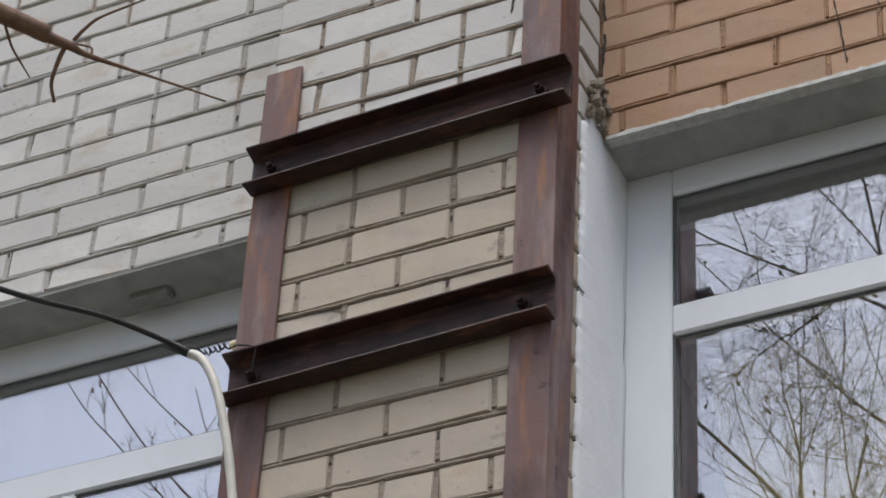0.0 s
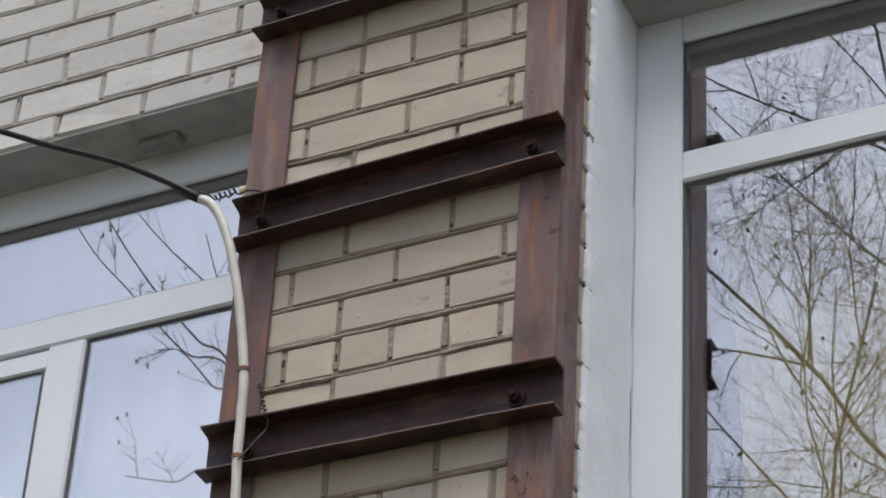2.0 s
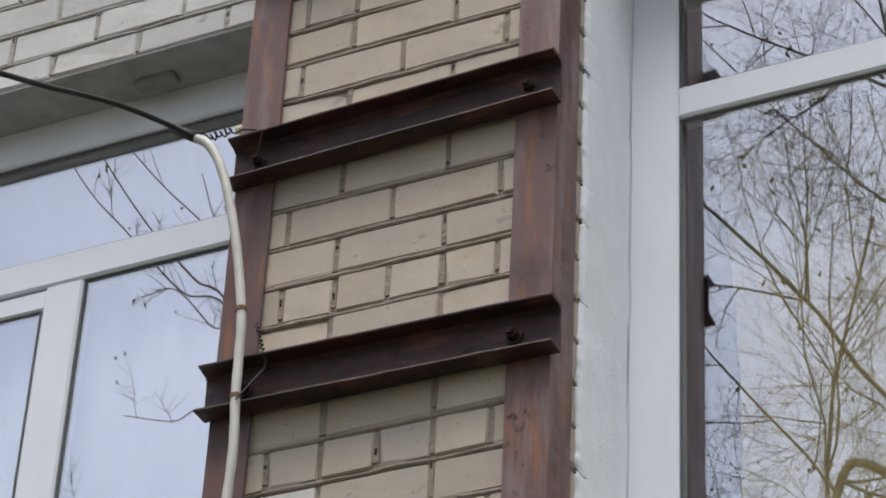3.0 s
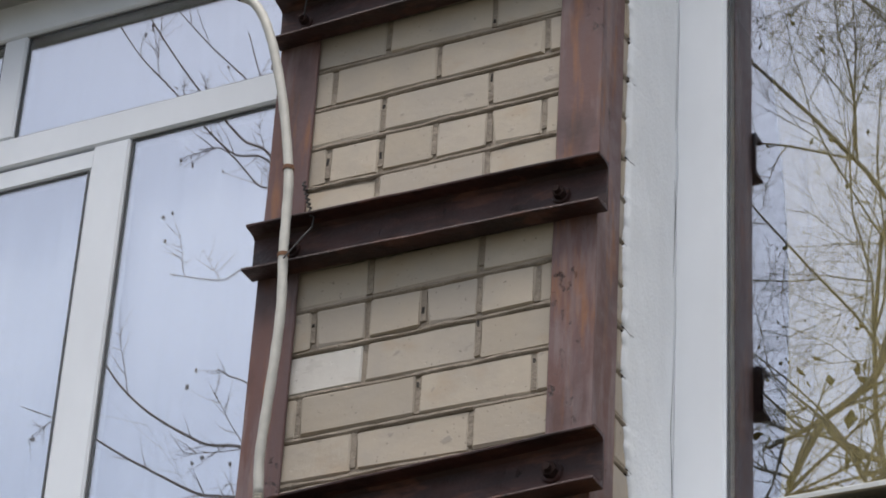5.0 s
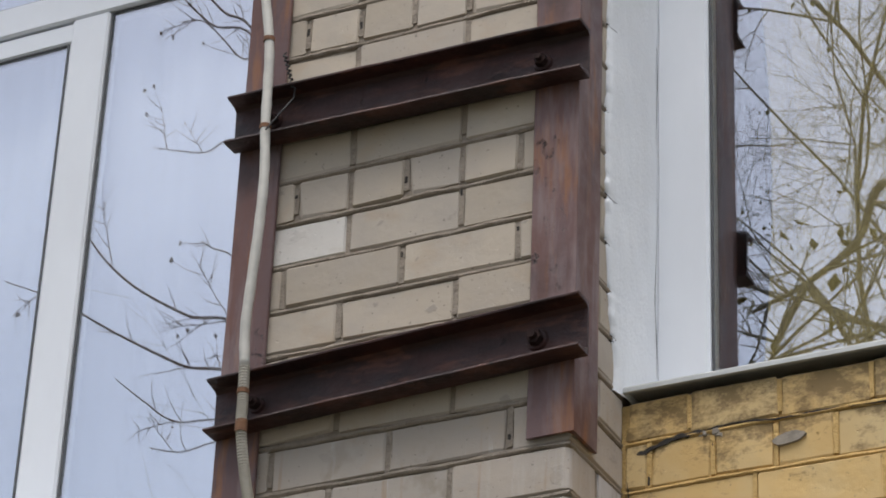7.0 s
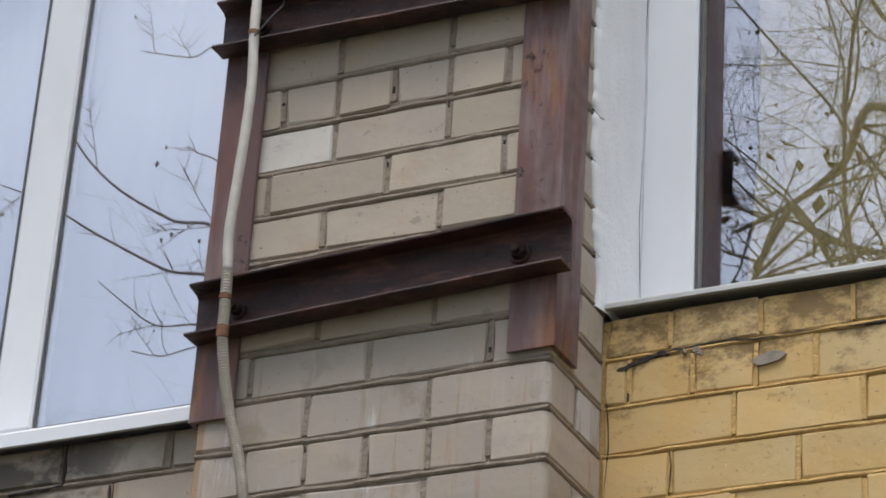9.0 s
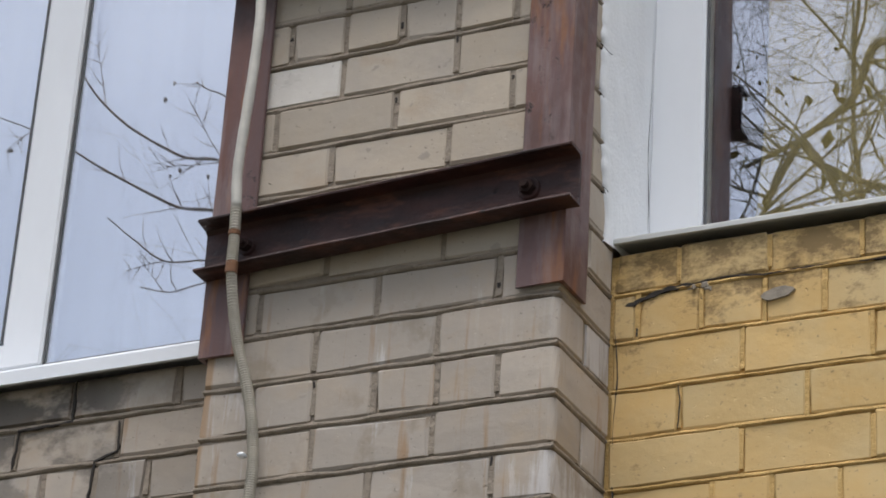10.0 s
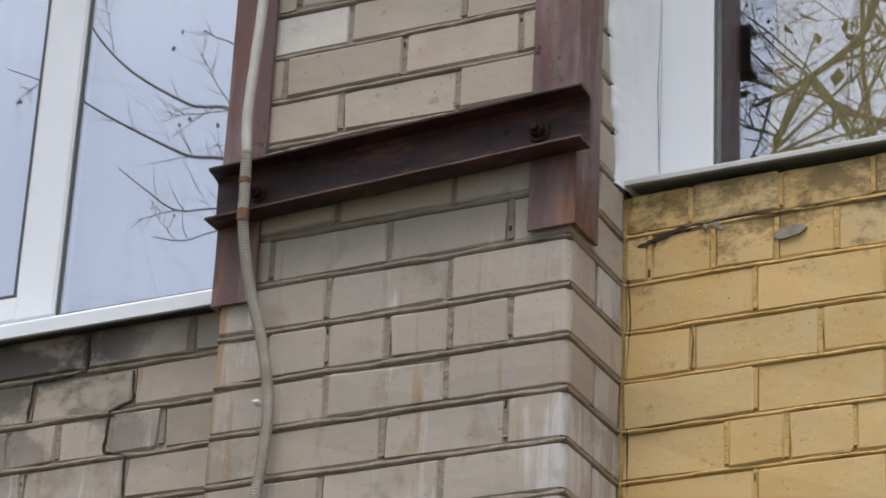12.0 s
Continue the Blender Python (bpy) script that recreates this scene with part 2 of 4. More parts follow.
def chamfered(bm, lo, hi, b, shake=0.0, rng=random):
    """A box from lo to hi with chamfered edges; shake: unevenness in metres."""
    c = [(a + d) / 2 for a, d in zip(lo, hi)]
    h = [(d - a) / 2 for a, d in zip(lo, hi)]
    b = min(b, 0.45 * min(h) * 2)
    v = {}
    for s in CORNERS:
        for axis in range(3):
            p = [c[i] + s[i] * (h[i] - (0 if i == axis else b)) for i in range(3)]
            v[s, axis] = bm.verts.new([q + rng.uniform(-shake, shake) for q in p])
    for axis in range(3):
        o1, o2 = (axis + 1) % 3, (axis + 2) % 3
        for side in (-1, 1):
            loop = []
            for a, d in ((-1, -1), (1, -1), (1, 1), (-1, 1)):
                s = [0, 0, 0]
                s[axis], s[o1], s[o2] = side, a, d
                loop.append(v[tuple(s), axis])
            bm.faces.new(loop if side > 0 else loop[::-1])
        for a in (-1, 1):
            for d in (-1, 1):
                s0, s1 = [0, 0, 0], [0, 0, 0]
                s0[o1] = s1[o1] = a
                s0[o2] = s1[o2] = d
                s0[axis], s1[axis] = -1, 1
                loop = [v[tuple(s0), o1], v[tuple(s1), o1], v[tuple(s1), o2], v[tuple(s0), o2]]
                bm.faces.new(loop if a * d < 0 else loop[::-1])
    for s in CORNERS:
        loop = [v[s, 0], v[s, 1], v[s, 2]]
        bm.faces.new(loop if s[0] * s[1] * s[2] > 0 else loop[::-1])


def box_part(name, lo, hi, b, material, parent=None, label="", shake=0.0):
    bm = bmesh.new()
    chamfered(bm, lo, hi, b, shake)
    return part(name, bm, material, parent, label)


def sweep(bm, points, radius, sides=8, caps=True):
    """A tube along points; radius(i) or a number."""
    pts = [Vector(p) for p in points]
    rings, side = [], None
    for i, p in enumerate(pts):
        ahead = (pts[min(i + 1, len(pts) - 1)] - pts[max(i - 1, 0)]).normalized()
        if side is None:
            side = ahead.orthogonal().normalized()
        side = (side - ahead * side.dot(ahead)).normalized()
        up = ahead.cross(side)
        r = radius(i) if callable(radius) else radius
        rings.append([bm.verts.new(p + r * (math.cos(a) * side + math.sin(a) * up)) for a in (2 * math.pi * k / sides for k in range(sides))])
    for a, b in zip(rings, rings[1:]):
        for k in range(sides):
            bm.faces.new((a[k], a[(k + 1) % sides], b[(k + 1) % sides], b[k]))
    if caps:
        bm.faces.new(rings[0][::-1])
        bm.faces.new(rings[-1])


def smooth_line(points, steps):
    """Catmull-Rom through points."""
    p = [Vector(q) for q in points]
    p = [2 * p[0] - p[1], *p, 2 * p[-1] - p[-2]]
    out = []
    for i in range(1, len(p) - 2):
        for k in range(steps):
            t = k / steps
            out.append(0.5 * ((2 * p[i]) + (p[i + 1] - p[i - 1]) * t + (2 * p[i - 1] - 5 * p[i] + 4 * p[i + 1] - p[i + 2]) * t * t + (3 * p[i] - p[i - 1] - 3 * p[i + 1] + p[i + 2]) * t ** 3))
    return out + [p[-2]]


# ---- plan ----
COURSE, TALL, MODULE, JOINT = 0.1045, 0.0920, 0.130, 0.011
PIER_W, PIER_D, WALL_Y, WALL_BACK = 0.772, 0.25, 0.25, 0.64
FRAME_Y, GLASS_Y = 0.41, 0.427
LINTEL_R, LINTEL_L = BASE + 2.190, BASE + 2.178
SILL_R, SILL_L = BASE + 0.185, BASE + 0.090
RIGHT_END, LEFT_END, TOP = 2.6, -3.4, BASE + 4.4
WIN_R, WIN_L = 1.52, -2.29

ground = bmesh.new()
bmesh.ops.create_grid(ground, x_segments=60, y_segments=60, size=400)
for vert in ground.verts:
    near = max(0.0, 1 - max(0.0, vert.co.length - 12) / 30)
    vert.co.z = 0.12 * noise.noise(vert.co * 0.07) * (1 - near)
tagged(part("ground", ground, M_GRASS), "worn grass ground in front of the building", "ground", kind="structure")

# Mortar cores of the walls, set back behind the brick faces
REC = 0.0065
walls = {}


def core(name, lo, hi, material, label):
    walls[name] = tagged(box_part(name, lo, hi, 0.002, material), label, "wall", kind="structure")


core("wall_pier", (-PIER_W + REC, REC, 0), (-REC, WALL_BACK, TOP), M_MORTAR, "cream silicate brick pier with raked mortar joints")
core("wall_upper_left", (LEFT_END, WALL_Y + REC, LINTEL_L + 0.004), (-PIER_W + REC, WALL_BACK, TOP), M_MORTAR, "cream silicate brick wall over the window")
core("wall_lower_left", (LEFT_END, WALL_Y + REC, 0), (-PIER_W + REC, WALL_BACK, SILL_L), M_MORTAR, "cream brick wall blackened by soot under the sill")
core("wall_upper_right", (-REC, WALL_Y + REC, LINTEL_R + 0.004), (RIGHT_END, WALL_BACK, TOP), M_MORTAR_ORANGE, "orange painted brick wall with cracked joints")
core("wall_lower_right", (-REC, WALL_Y + REC, 0), (RIGHT_END, WALL_BACK, SILL_R + 0.004), M_MORTAR_YELLOW, "yellow painted brick wall under the sill")
core("wall_far_left", (LEFT_END, WALL_Y + REC, SILL_L), (WIN_L, WALL_BACK, LINTEL_L + 0.004), M_MORTAR, "cream brick wall beside the window")
core("wall_far_right", (WIN_R, WALL_Y + REC, SILL_R - 0.012), (RIGHT_END, WALL_BACK, LINTEL_R + 0.004), M_MORTAR_ORANGE, "orange painted brick wall beside the window")

# ---- lintels, rooms behind the windows, windows ----
for name, x0, x1, z, tone in (("lintel_right", -0.004, WIN_R + 0.2, LINTEL_R, "right"), ("lintel_left", WIN_L - 0.2, -PIER_W + 0.004, LINTEL_L, "left")):
    bm = bmesh.new()
    chamfered(bm, (x0, WALL_Y + 0.003, z), (x1, WALL_BACK - 0.004, z + 0.0085), 0.002, 0.0008)
    chamfered(bm, (x0, WALL_Y + 0.030, z + 0.0085), (x1, WALL_BACK - 0.004, z + 0.07), 0.002)
    ob = part(name, bm, M_CONCRETE)
    tagged(ob, "grey weathered concrete lintel over the window", "lintel", kind="structure")
edge_mortar = bmesh.new()
rims = []
for i in range(181):
    x = 0.02 + (WIN_R + 0.15) * i / 180
    top = LINTEL_R + 0.013 + 0.007 * noise.noise(Vector((x * 17, 2, 0))) + 0.004 * noise.noise(Vector((x * 60, 5, 0)))
    low = LINTEL_R - 0.0015 + 0.0015 * noise.noise(Vector((x * 30, 9, 0)))
    out = WALL_Y - 0.0035 + 0.002 * noise.noise(Vector((x * 25, 1, 3)))
    rims.append([edge_mortar.verts.new(p) for p in ((x, WALL_Y + 0.03, low), (x, out, low), (x, out, top - 0.003), (x, WALL_Y + 0.004, top), (x, WALL_Y + 0.03, top))])
for a, b in zip(rims, rims[1:]):
    for k in range(4):
        edge_mortar.faces.new((a[k], b[k], b[k + 1], a[k + 1]))
tagged(part("trim", edge_mortar, M_PALE_MORTAR), "ragged pale mortar smeared along the lintel", "mortar", kind="structure")
# closed rooms; the indoor shade is put into their near-black wall colour
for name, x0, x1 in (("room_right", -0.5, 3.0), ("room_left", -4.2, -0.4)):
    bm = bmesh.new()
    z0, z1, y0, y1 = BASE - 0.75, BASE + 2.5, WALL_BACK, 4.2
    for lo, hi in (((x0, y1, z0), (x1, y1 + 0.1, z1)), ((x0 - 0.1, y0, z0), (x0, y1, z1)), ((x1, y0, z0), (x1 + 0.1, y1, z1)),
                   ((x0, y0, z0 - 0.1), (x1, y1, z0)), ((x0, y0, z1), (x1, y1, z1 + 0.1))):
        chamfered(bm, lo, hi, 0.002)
    tagged(part(name, bm, M_ROOM_SHADE), "room behind the window with its shade painted near-black", "room", kind="structure")


def bar(name, x0, x1, z0, z1, parent, y0=FRAME_Y, y1=FRAME_Y + 0.06, b=0.006, material=None):
    return box_part(name, (x0, y0, z0), (x1, y1, z1), b, material or M_PVC, parent)


def pane(x0, x1, z0, z1, parent, y=GLASS_Y, material=None):
    """One pane in its dark gasket."""
    bm = bmesh.new()
    chamfered(bm, (x0 - 0.008, y, z0 - 0.008), (x1 + 0.008, y + 0.004, z1 + 0.008), 0.0005)
    glass = part("pane", bm, material or M_GLASS, parent)
    glass.visible_shadow = False
    bm = bmesh.new()
    cx, cz = (x0 + x1) / 2, (z0 + z1) / 2
    chamfered(bm, (x0 - 0.006 - cx, -0.002, z0 - 0.006 - cz), (x1 + 0.006 - cx, 0.002, z1 + 0.006 - cz), 0.0005)
    inner = part("inner_pane", bm, M_GLASS_IN, glass)
    inner.location, inner.rotation_euler = (cx, y + 0.024, cz), (radians(0.05), 0, radians(0.06))
    inner.visible_shadow = False
    bm = bmesh.new()
    w = 0.006
    for lo, hi in (((x0, z0), (x0 + w, z1)), ((x1 - w, z0), (x1, z1)), ((x0 + w, z0), (x1 - w, z0 + w)), ((x0 + w, z1 - w), (x1 - w, z1))):
        chamfered(bm, (lo[0], y - 0.006, lo[1]), (hi[0], y - 0.001, hi[1]), 0.0015)
    part("gasket", bm, M_GASKET, glass)
    return glass


# right window: a fixed light under a transom light
B = BASE
win = holder("window_1", (0, 0, 0), "white plastic window reflecting bare trees", "window", kind="structure")
X1 = WIN_R
JAMB = 0.123
TR0, TR1, GT = B + 1.688, B + 1.776, B + 2.113
bar("jamb", 0.002, JAMB, SILL_R, LINTEL_R + 0.004, win)
bar("jamb", X1 - 0.09, X1, SILL_R, LINTEL_R + 0.004, win)
bar("head", JAMB, X1 - 0.09, GT, LINTEL_R + 0.004, win)
bar("bottom_rail", JAMB, X1 - 0.09, SILL_R, B + 0.30, win)
bar("transom", JAMB, X1 - 0.09, TR0, TR1, win, FRAME_Y + 0.001)
bar("mullion", 0.80, 0.90, B + 0.30, TR0, win, FRAME_Y + 0.002)
pane(JAMB, X1 - 0.09, TR1, GT, win)
pane(JAMB, 0.80, B + 0.30, TR0, win)
pane(0.90, X1 - 0.09, B + 0.30, TR0, win)

# left window: transom light, fixed light beside an opening casement
win2 = holder("window_2", (0, 0, 0), "white plastic window with an opening casement", "window", kind="structure")
XL, XR = WIN_L, -PIER_W - 0.002
T0, T1, G2 = B + 1.645, B + 1.738, B + 2.066
bar("jamb", XR - 0.09, XR, SILL_L + 0.02, LINTEL_L + 0.02, win2)
bar("jamb", XL, XL + 0.09, SILL_L + 0.02, LINTEL_L + 0.02, win2)
bar("head", XL + 0.09, XR - 0.09, G2, LINTEL_L + 0.02, win2)
bar("bottom_rail", XL + 0.09, XR - 0.09, SILL_L + 0.02, B + 0.232, win2)
bar("transom", XL + 0.09, XR - 0.09, T0, T1, win2, FRAME_Y + 0.001)
bar("mullion", -1.582, -1.472, B + 0.232, T0, win2, FRAME_Y + 0.002)
bar("mullion", -1.915, -1.842, T1, G2, win2, FRAME_Y + 0.002)
pane(XL + 0.09, -1.915, T1, G2, win2, GLASS_Y, M_GLASS_BRIGHT)
pane(-1.842, XR - 0.09, T1, G2, win2, GLASS_Y, M_GLASS_BRIGHT)
pane(-1.472, XR - 0.09, B + 0.232, T0, win2, GLASS_Y, M_GLASS_BRIGHT)
sash = holder("casement", (0, 0, 0), "", "")
sash.parent = win2
for key in ("label", "category"):
    if key in sash:
        del sash[key]
S0, S1 = XL + 0.094, -1.537
for n2, a in (("sash_rail", (S0, S1, B + 0.236, B + 0.30)), ("sash_rail", (S0, S1, B + 1.578, T0 - 0.006)),
              ("sash_stile", (S0, S0 + 0.065, B + 0.30, B + 1.578)), ("sash_stile", (S1 - 0.05, S1, B + 0.30, B + 1.578))):
    bar(n2, *a, sash, FRAME_Y + 0.006, FRAME_Y + 0.05)
pane(S0 + 0.065, S1 - 0.05, B + 0.30, B + 1.578, win2, GLASS_Y - 0.004, M_GLASS_BRIGHT)


def sill(name, x0, x1, z, front, label, parent, material, lip=0.013):
    """Bent sheet sill: sloped top, folded drip edge."""
    bm = bmesh.new()
    steps = 24
    prof = [(FRAME_Y, z + 0.035), (front + 0.004, z + 0.012), (front, z + 0.008), (front - 0.001, z - lip + 0.001), (front + 0.006, z - lip),
            (front + 0.007, z + 0.004), (FRAME_Y, z + 0.027)]
    rings = []
    for i in range(steps + 1):
        x = x0 + (x1 - x0) * i / steps
        w = 0.0025 * noise.noise(Vector((x * 4, z, 0.3)))
        rings.append([bm.verts.new((x, y + w, zz + 0.6 * w)) for y, zz in prof])
    k = len(prof)
    for a, b in zip(rings, rings[1:]):
        for j in range(k):
            bm.faces.new((a[j], b[j], b[(j + 1) % k], a[(j + 1) % k]))
    bm.faces.new(rings[0])
    bm.faces.new(rings[-1][::-1])
    bmesh.ops.recalc_face_normals(bm, faces=bm.faces)
    return part(name, bm, material, parent, label)


sill("window_sill", 0.004, X1 + 0.03, SILL_R + 0.022, 0.230, "pale sheet metal drip sill", win, M_SILL, 0.003)
sill("window_sill", XL - 0.03, XR - 0.001, SILL_L + 0.016, 0.205, "white sheet metal drip sill", win2, M_PVC, 0.024)

# curtain behind the left window
bm = bmesh.new()
cols = 160
line = []
for i in range(cols + 1):
    x = XL + 0.02 + (XR - XL - 0.04) * i / cols
    line.append((x, 0.502 + 0.010 * math.sin(x * 31) + 0.006 * math.sin(x * 73 + 1)))
low = [bm.verts.new((x, y, SILL_L + 0.10)) for x, y in line]
high = [bm.verts.new((x, y, LINTEL_L - 0.005)) for x, y in line]
for i in range(cols):
    bm.faces.new((low[i], low[i + 1], high[i + 1], high[i]))
curtain = part("curtain", bm, M_CURTAIN, smooth=True)
curtain.modifiers.new("thickness", "SOLIDIFY").thickness = 0.002
tagged(curtain, "white sheer curtain hanging in folds behind the glass", "curtain")

# olive curtain inside the right window, drawn to one side
bm = bmesh.new()
cols, rows_c = 90, 12
sheet = []
for r in range(rows_c + 1):
    f = r / rows_c
    z = SILL_R + 0.06 + f * 1.47
    left = 0.150 + 0.055 * math.sin(math.pi * min(1.0, max(0.0, (z - B - 0.1) / 1.6)))
    row = []
    for c in range(cols + 1):
        x = left + (1.50 - left) * c / cols
        row.append(bm.verts.new((x, 0.575 + 0.016 * math.sin(c * 0.9) + 0.010 * math.sin(c * 2.3 + f), z)))
    sheet.append(row)
for a, b in zip(sheet, sheet[1:]):
    for c in range(cols):
        bm.faces.new((a[c], a[c + 1], b[c + 1], b[c]))
drape = part("curtain", bm, M_OLIVE, smooth=True)
drape.modifiers.new("thickness", "SOLIDIFY").thickness = 0.002
tagged(drape, "olive yellow curtain hanging inside the window", "curtain")

# white plaster on the reveal, feathered out over the side of the pier
bm = bmesh.new()
rng = random.Random(4)
ROWS_P, COLS_P = 260, 10
za, zb = SILL_R + 0.012, LINTEL_R + 0.06
grid = []
for r in range(ROWS_P + 1):
    z = za + (zb - za) * r / ROWS_P
    u = (z - BASE) / COURSE
    notch = max(0.0, 1 - abs((u - math.floor(u)) - 0.93) / 0.055)
    edge = 0.146 + 0.05 * max(0.0, min(1.0, (BASE + 0.55 - z) / 0.3)) + 0.010 * noise.noise(Vector((0, z * 9, 2))) + 0.006 * noise.noise(Vector((0, z * 45, 7))) + 0.014 * notch * rng.uniform(0.3, 1)
    if z > LINTEL_R - 0.02:
        edge += 0.9 * (z - LINTEL_R + 0.02)
    rowv = []
    for c in range(COLS_P + 1):
        f = c / COLS_P
        y = edge + (FRAME_Y + 0.004 - edge) * f
        thick = 0.002 + 0.008 * min(1, f * 5) + 0.0025 * noise.noise(Vector((3, y * 14, z * 8)))
        rowv.append(bm.verts.new((thick, y, z)))
    rowv.insert(0, bm.verts.new((-0.006, edge + 0.002, z)))
    rowv.append(bm.verts.new((-0.006, FRAME_Y + 0.004, z)))
    grid.append(rowv)
for a, b in zip(grid, grid[1:]):
    for k in range(len(a) - 1):
        bm.faces.new((a[k], a[k + 1], b[k + 1], b[k]))
bmesh.ops.recalc_face_normals(bm, faces=bm.faces)
plaster = tagged(part("plaster_reveal", bm, M_PLASTER, smooth=True), "cracked white plaster on the window reveal", "plaster", kind="structure")

# ---- ironwork ----


def steel_angle(corner_x, out, z0, z1, label):
    """Angle iron round a corner of the pier; out: +1 right corner, -1 left corner."""
    thing = holder("steel_angle", (corner_x, 0, z0), label, "angle iron", "angle irons on the pier")
    t, leg = 0.009, 0.100
    a = corner_x + out * 0.010
    inner = a - out * leg
    front = [(a, -0.011), (a - out * 0.001, -0.0125), (inner + out * 0.002, -0.0125), (inner, -0.010), (inner, -0.005), (inner + out * 0.004, -0.003), (a - out * (t + 0.006), -0.003), (a - out * t, 0.004), (a, 0.004)]
    side = [(a, 0.004), (a, leg - 0.002), (a - out * 0.002, leg), (a - out * t * 0.6, leg), (a - out * t, leg - 0.004), (a - out * t, 0.004)]
    n = 60
    for name, prof in (("front_leg", front), ("side_leg", side)):
        bm = bmesh.new()
        rings = []
        for i in range(n + 1):
            z = z0 + (z1 - z0) * i / n
            rings.append([bm.verts.new((x + 0.0012 * noise.noise(Vector((x * 9, 1, z * 5))), y + 0.0012 * noise.noise(Vector((x * 9, 5, z * 5))), z + (0.003 * noise.noise(Vector((x * 40, y * 40, 2))) if i in (0, n) else 0))) for x, y in prof])
        k = len(prof)
        for p, q in zip(rings, rings[1:]):
            for j in range(k):
                bm.faces.new((p[j], p[(j + 1) % k], q[(j + 1) % k], q[j]))
        bm.faces.new(rings[0])
        bm.faces.new(rings[-1][::-1])
        bmesh.ops.recalc_face_normals(bm, faces=bm.faces)
        adopt(part(name, bm, M_IRON), thing)
    return thing


steel_angle(-PIER_W - 0.004, -1, B - 0.040, B + 2.456, "red-brown painted angle iron ending below the pier's top")
steel_angle(0.001, 1, B + 0.012, B + 3.6, "red-brown painted angle iron with flaking paint")


def steel_channel(x0, x1, z_left, z_right, label, bolts):
    thing = holder("steel_channel", (x0, -0.012, z_left), label, "channel beam", "channels across the pier")
    h, depth, tw, tf = 0.118, 0.050, 0.006, 0.0075
    yb = -0.013
    prof = [(0, 0), (-depth, 0), (-depth - 0.001, -0.002), (-depth, -tf + 0.002), (-tw - 0.008, -tf - 0.002), (-tw, -tf - 0.009),
            (-tw, -h + tf + 0.009), (-tw - 0.008, -h + tf + 0.002), (-depth, -h + tf - 0.002), (-depth - 0.001, -h + 0.002), (-depth, -h), (0, -h)]
    bm = bmesh.new()
    rings, n = [], 36
    for i in range(n + 1):
        f = i / n
        x, z = x0 + (x1 - x0) * f, z_left + (z_right - z_left) * f
        ring = []
        for y, dz in prof:
            cut = 0.0
            if i in (0, n):
                cut = 0.004 * noise.noise(Vector((x, y * 60, dz * 50)))
            ring.append(bm.verts.new((x + cut, yb + y + 0.001 * noise.noise(Vector((x * 14, y * 9, dz * 9 + z))), z + dz + 0.0012 * noise.noise(Vector((x * 11, y * 30, 4 + z))))))
        rings.append(ring)
    k = len(prof)
    for p, q in zip(rings, rings[1:]):
        for j in range(k):
            bm.faces.new((p[j], p[(j + 1) % k], q[(j + 1) % k], q[j]))
    bm.faces.new(rings[0])
    bm.faces.new(rings[-1][::-1])
    bmesh.ops.recalc_face_normals(bm, faces=bm.faces)
    beam = adopt(part("channel_bar", bm, M_BEAM), thing)
    for xb, size in bolts:
        f = (xb - x0) / (x1 - x0)
        zc = z_left + (z_right - z_left) * f - h * 0.52
        yw = yb - tw
        bm = bmesh.new()
        bmesh.ops.create_cone(bm, cap_ends=True, segments=18, radius1=0.021 * size, radius2=0.019 * size, depth=0.006, matrix=pose(xb, yw - 0.003, zc, 90))
        adopt(part("washer", bm, M_BEAM), thing)
        bm = bmesh.new()
        bmesh.ops.create_cone(bm, cap_ends=True, segments=6, radius1=0.0145 * size, radius2=0.0138 * size, depth=0.015, matrix=pose(xb, yw - 0.0135, zc, 90, 0, 0) @ pose(0, 0, 0, 0, 0, 17 * size))
        adopt(part("nut", bm, M_DARK_STEEL), thing)
        bm = bmesh.new()
        bmesh.ops.create_cone(bm, cap_ends=True, segments=10, radius1=0.008 * size, radius2=0.0072 * size, depth=0.026, matrix=pose(xb, yw - 0.019, zc, 90))
        adopt(part("tie_rod", bm, M_DARK_STEEL), thing)
    return thing


steel_channel(-0.790, 0.046, B + 2.177, B + 2.197, "dark red primed steel channel bolted near the top", ((-0.730, 0.85), (-0.030, 0.85)))
steel_channel(-0.788, 0.020, B + 1.549, B + 1.570, "dark red steel channel with wire wound round its end", ((-0.722, 0.8), (-0.052, 0.95)))
steel_channel(-0.799, 0.034, B + 0.937, B + 0.920, "dark red steel channel with the conduit in front", ((-0.700, 0.9), (-0.068, 1.0)))
steel_channel(-0.788, 0.040, B + 0.250, B + 0.282, "dark red steel channel bolted low on the pier", ((-0.690, 0.9), (-0.066, 1.15)))

# ---- conduit and cable ----
CON = [(-0.852, -0.100, 1.543), (-0.818, -0.100, 1.518), (-0.790, -0.099, 1.474), (-0.768, -0.098, 1.420), (-0.750, -0.096, 1.361), (-0.719, -0.090, 1.225), (-0.690, -0.086, 1.041),
       (-0.685, -0.085, 0.930), (-0.682, -0.086, 0.817), (-0.674, -0.088, 0.70), (-0.676, -0.088, 0.587), (-0.684, -0.088, 0.45), (-0.690, -0.088, 0.336),
       (-0.684, -0.088, 0.245)]
conduit = holder("cable_conduit", (-0.69, -0.09, B - 0.5), "grey plastic cable conduit, corrugated lower down, tied with wire", "conduit")
bm = bmesh.new()
sweep(bm, smooth_line([(x, y, z + B) for x, y, z in CON], 6), lambda i: 0.0108 + 0.0004 * math.sin(i * 1.7), 12)
adopt(part("smooth_tube", bm, M_CONDUIT, smooth=True), conduit)
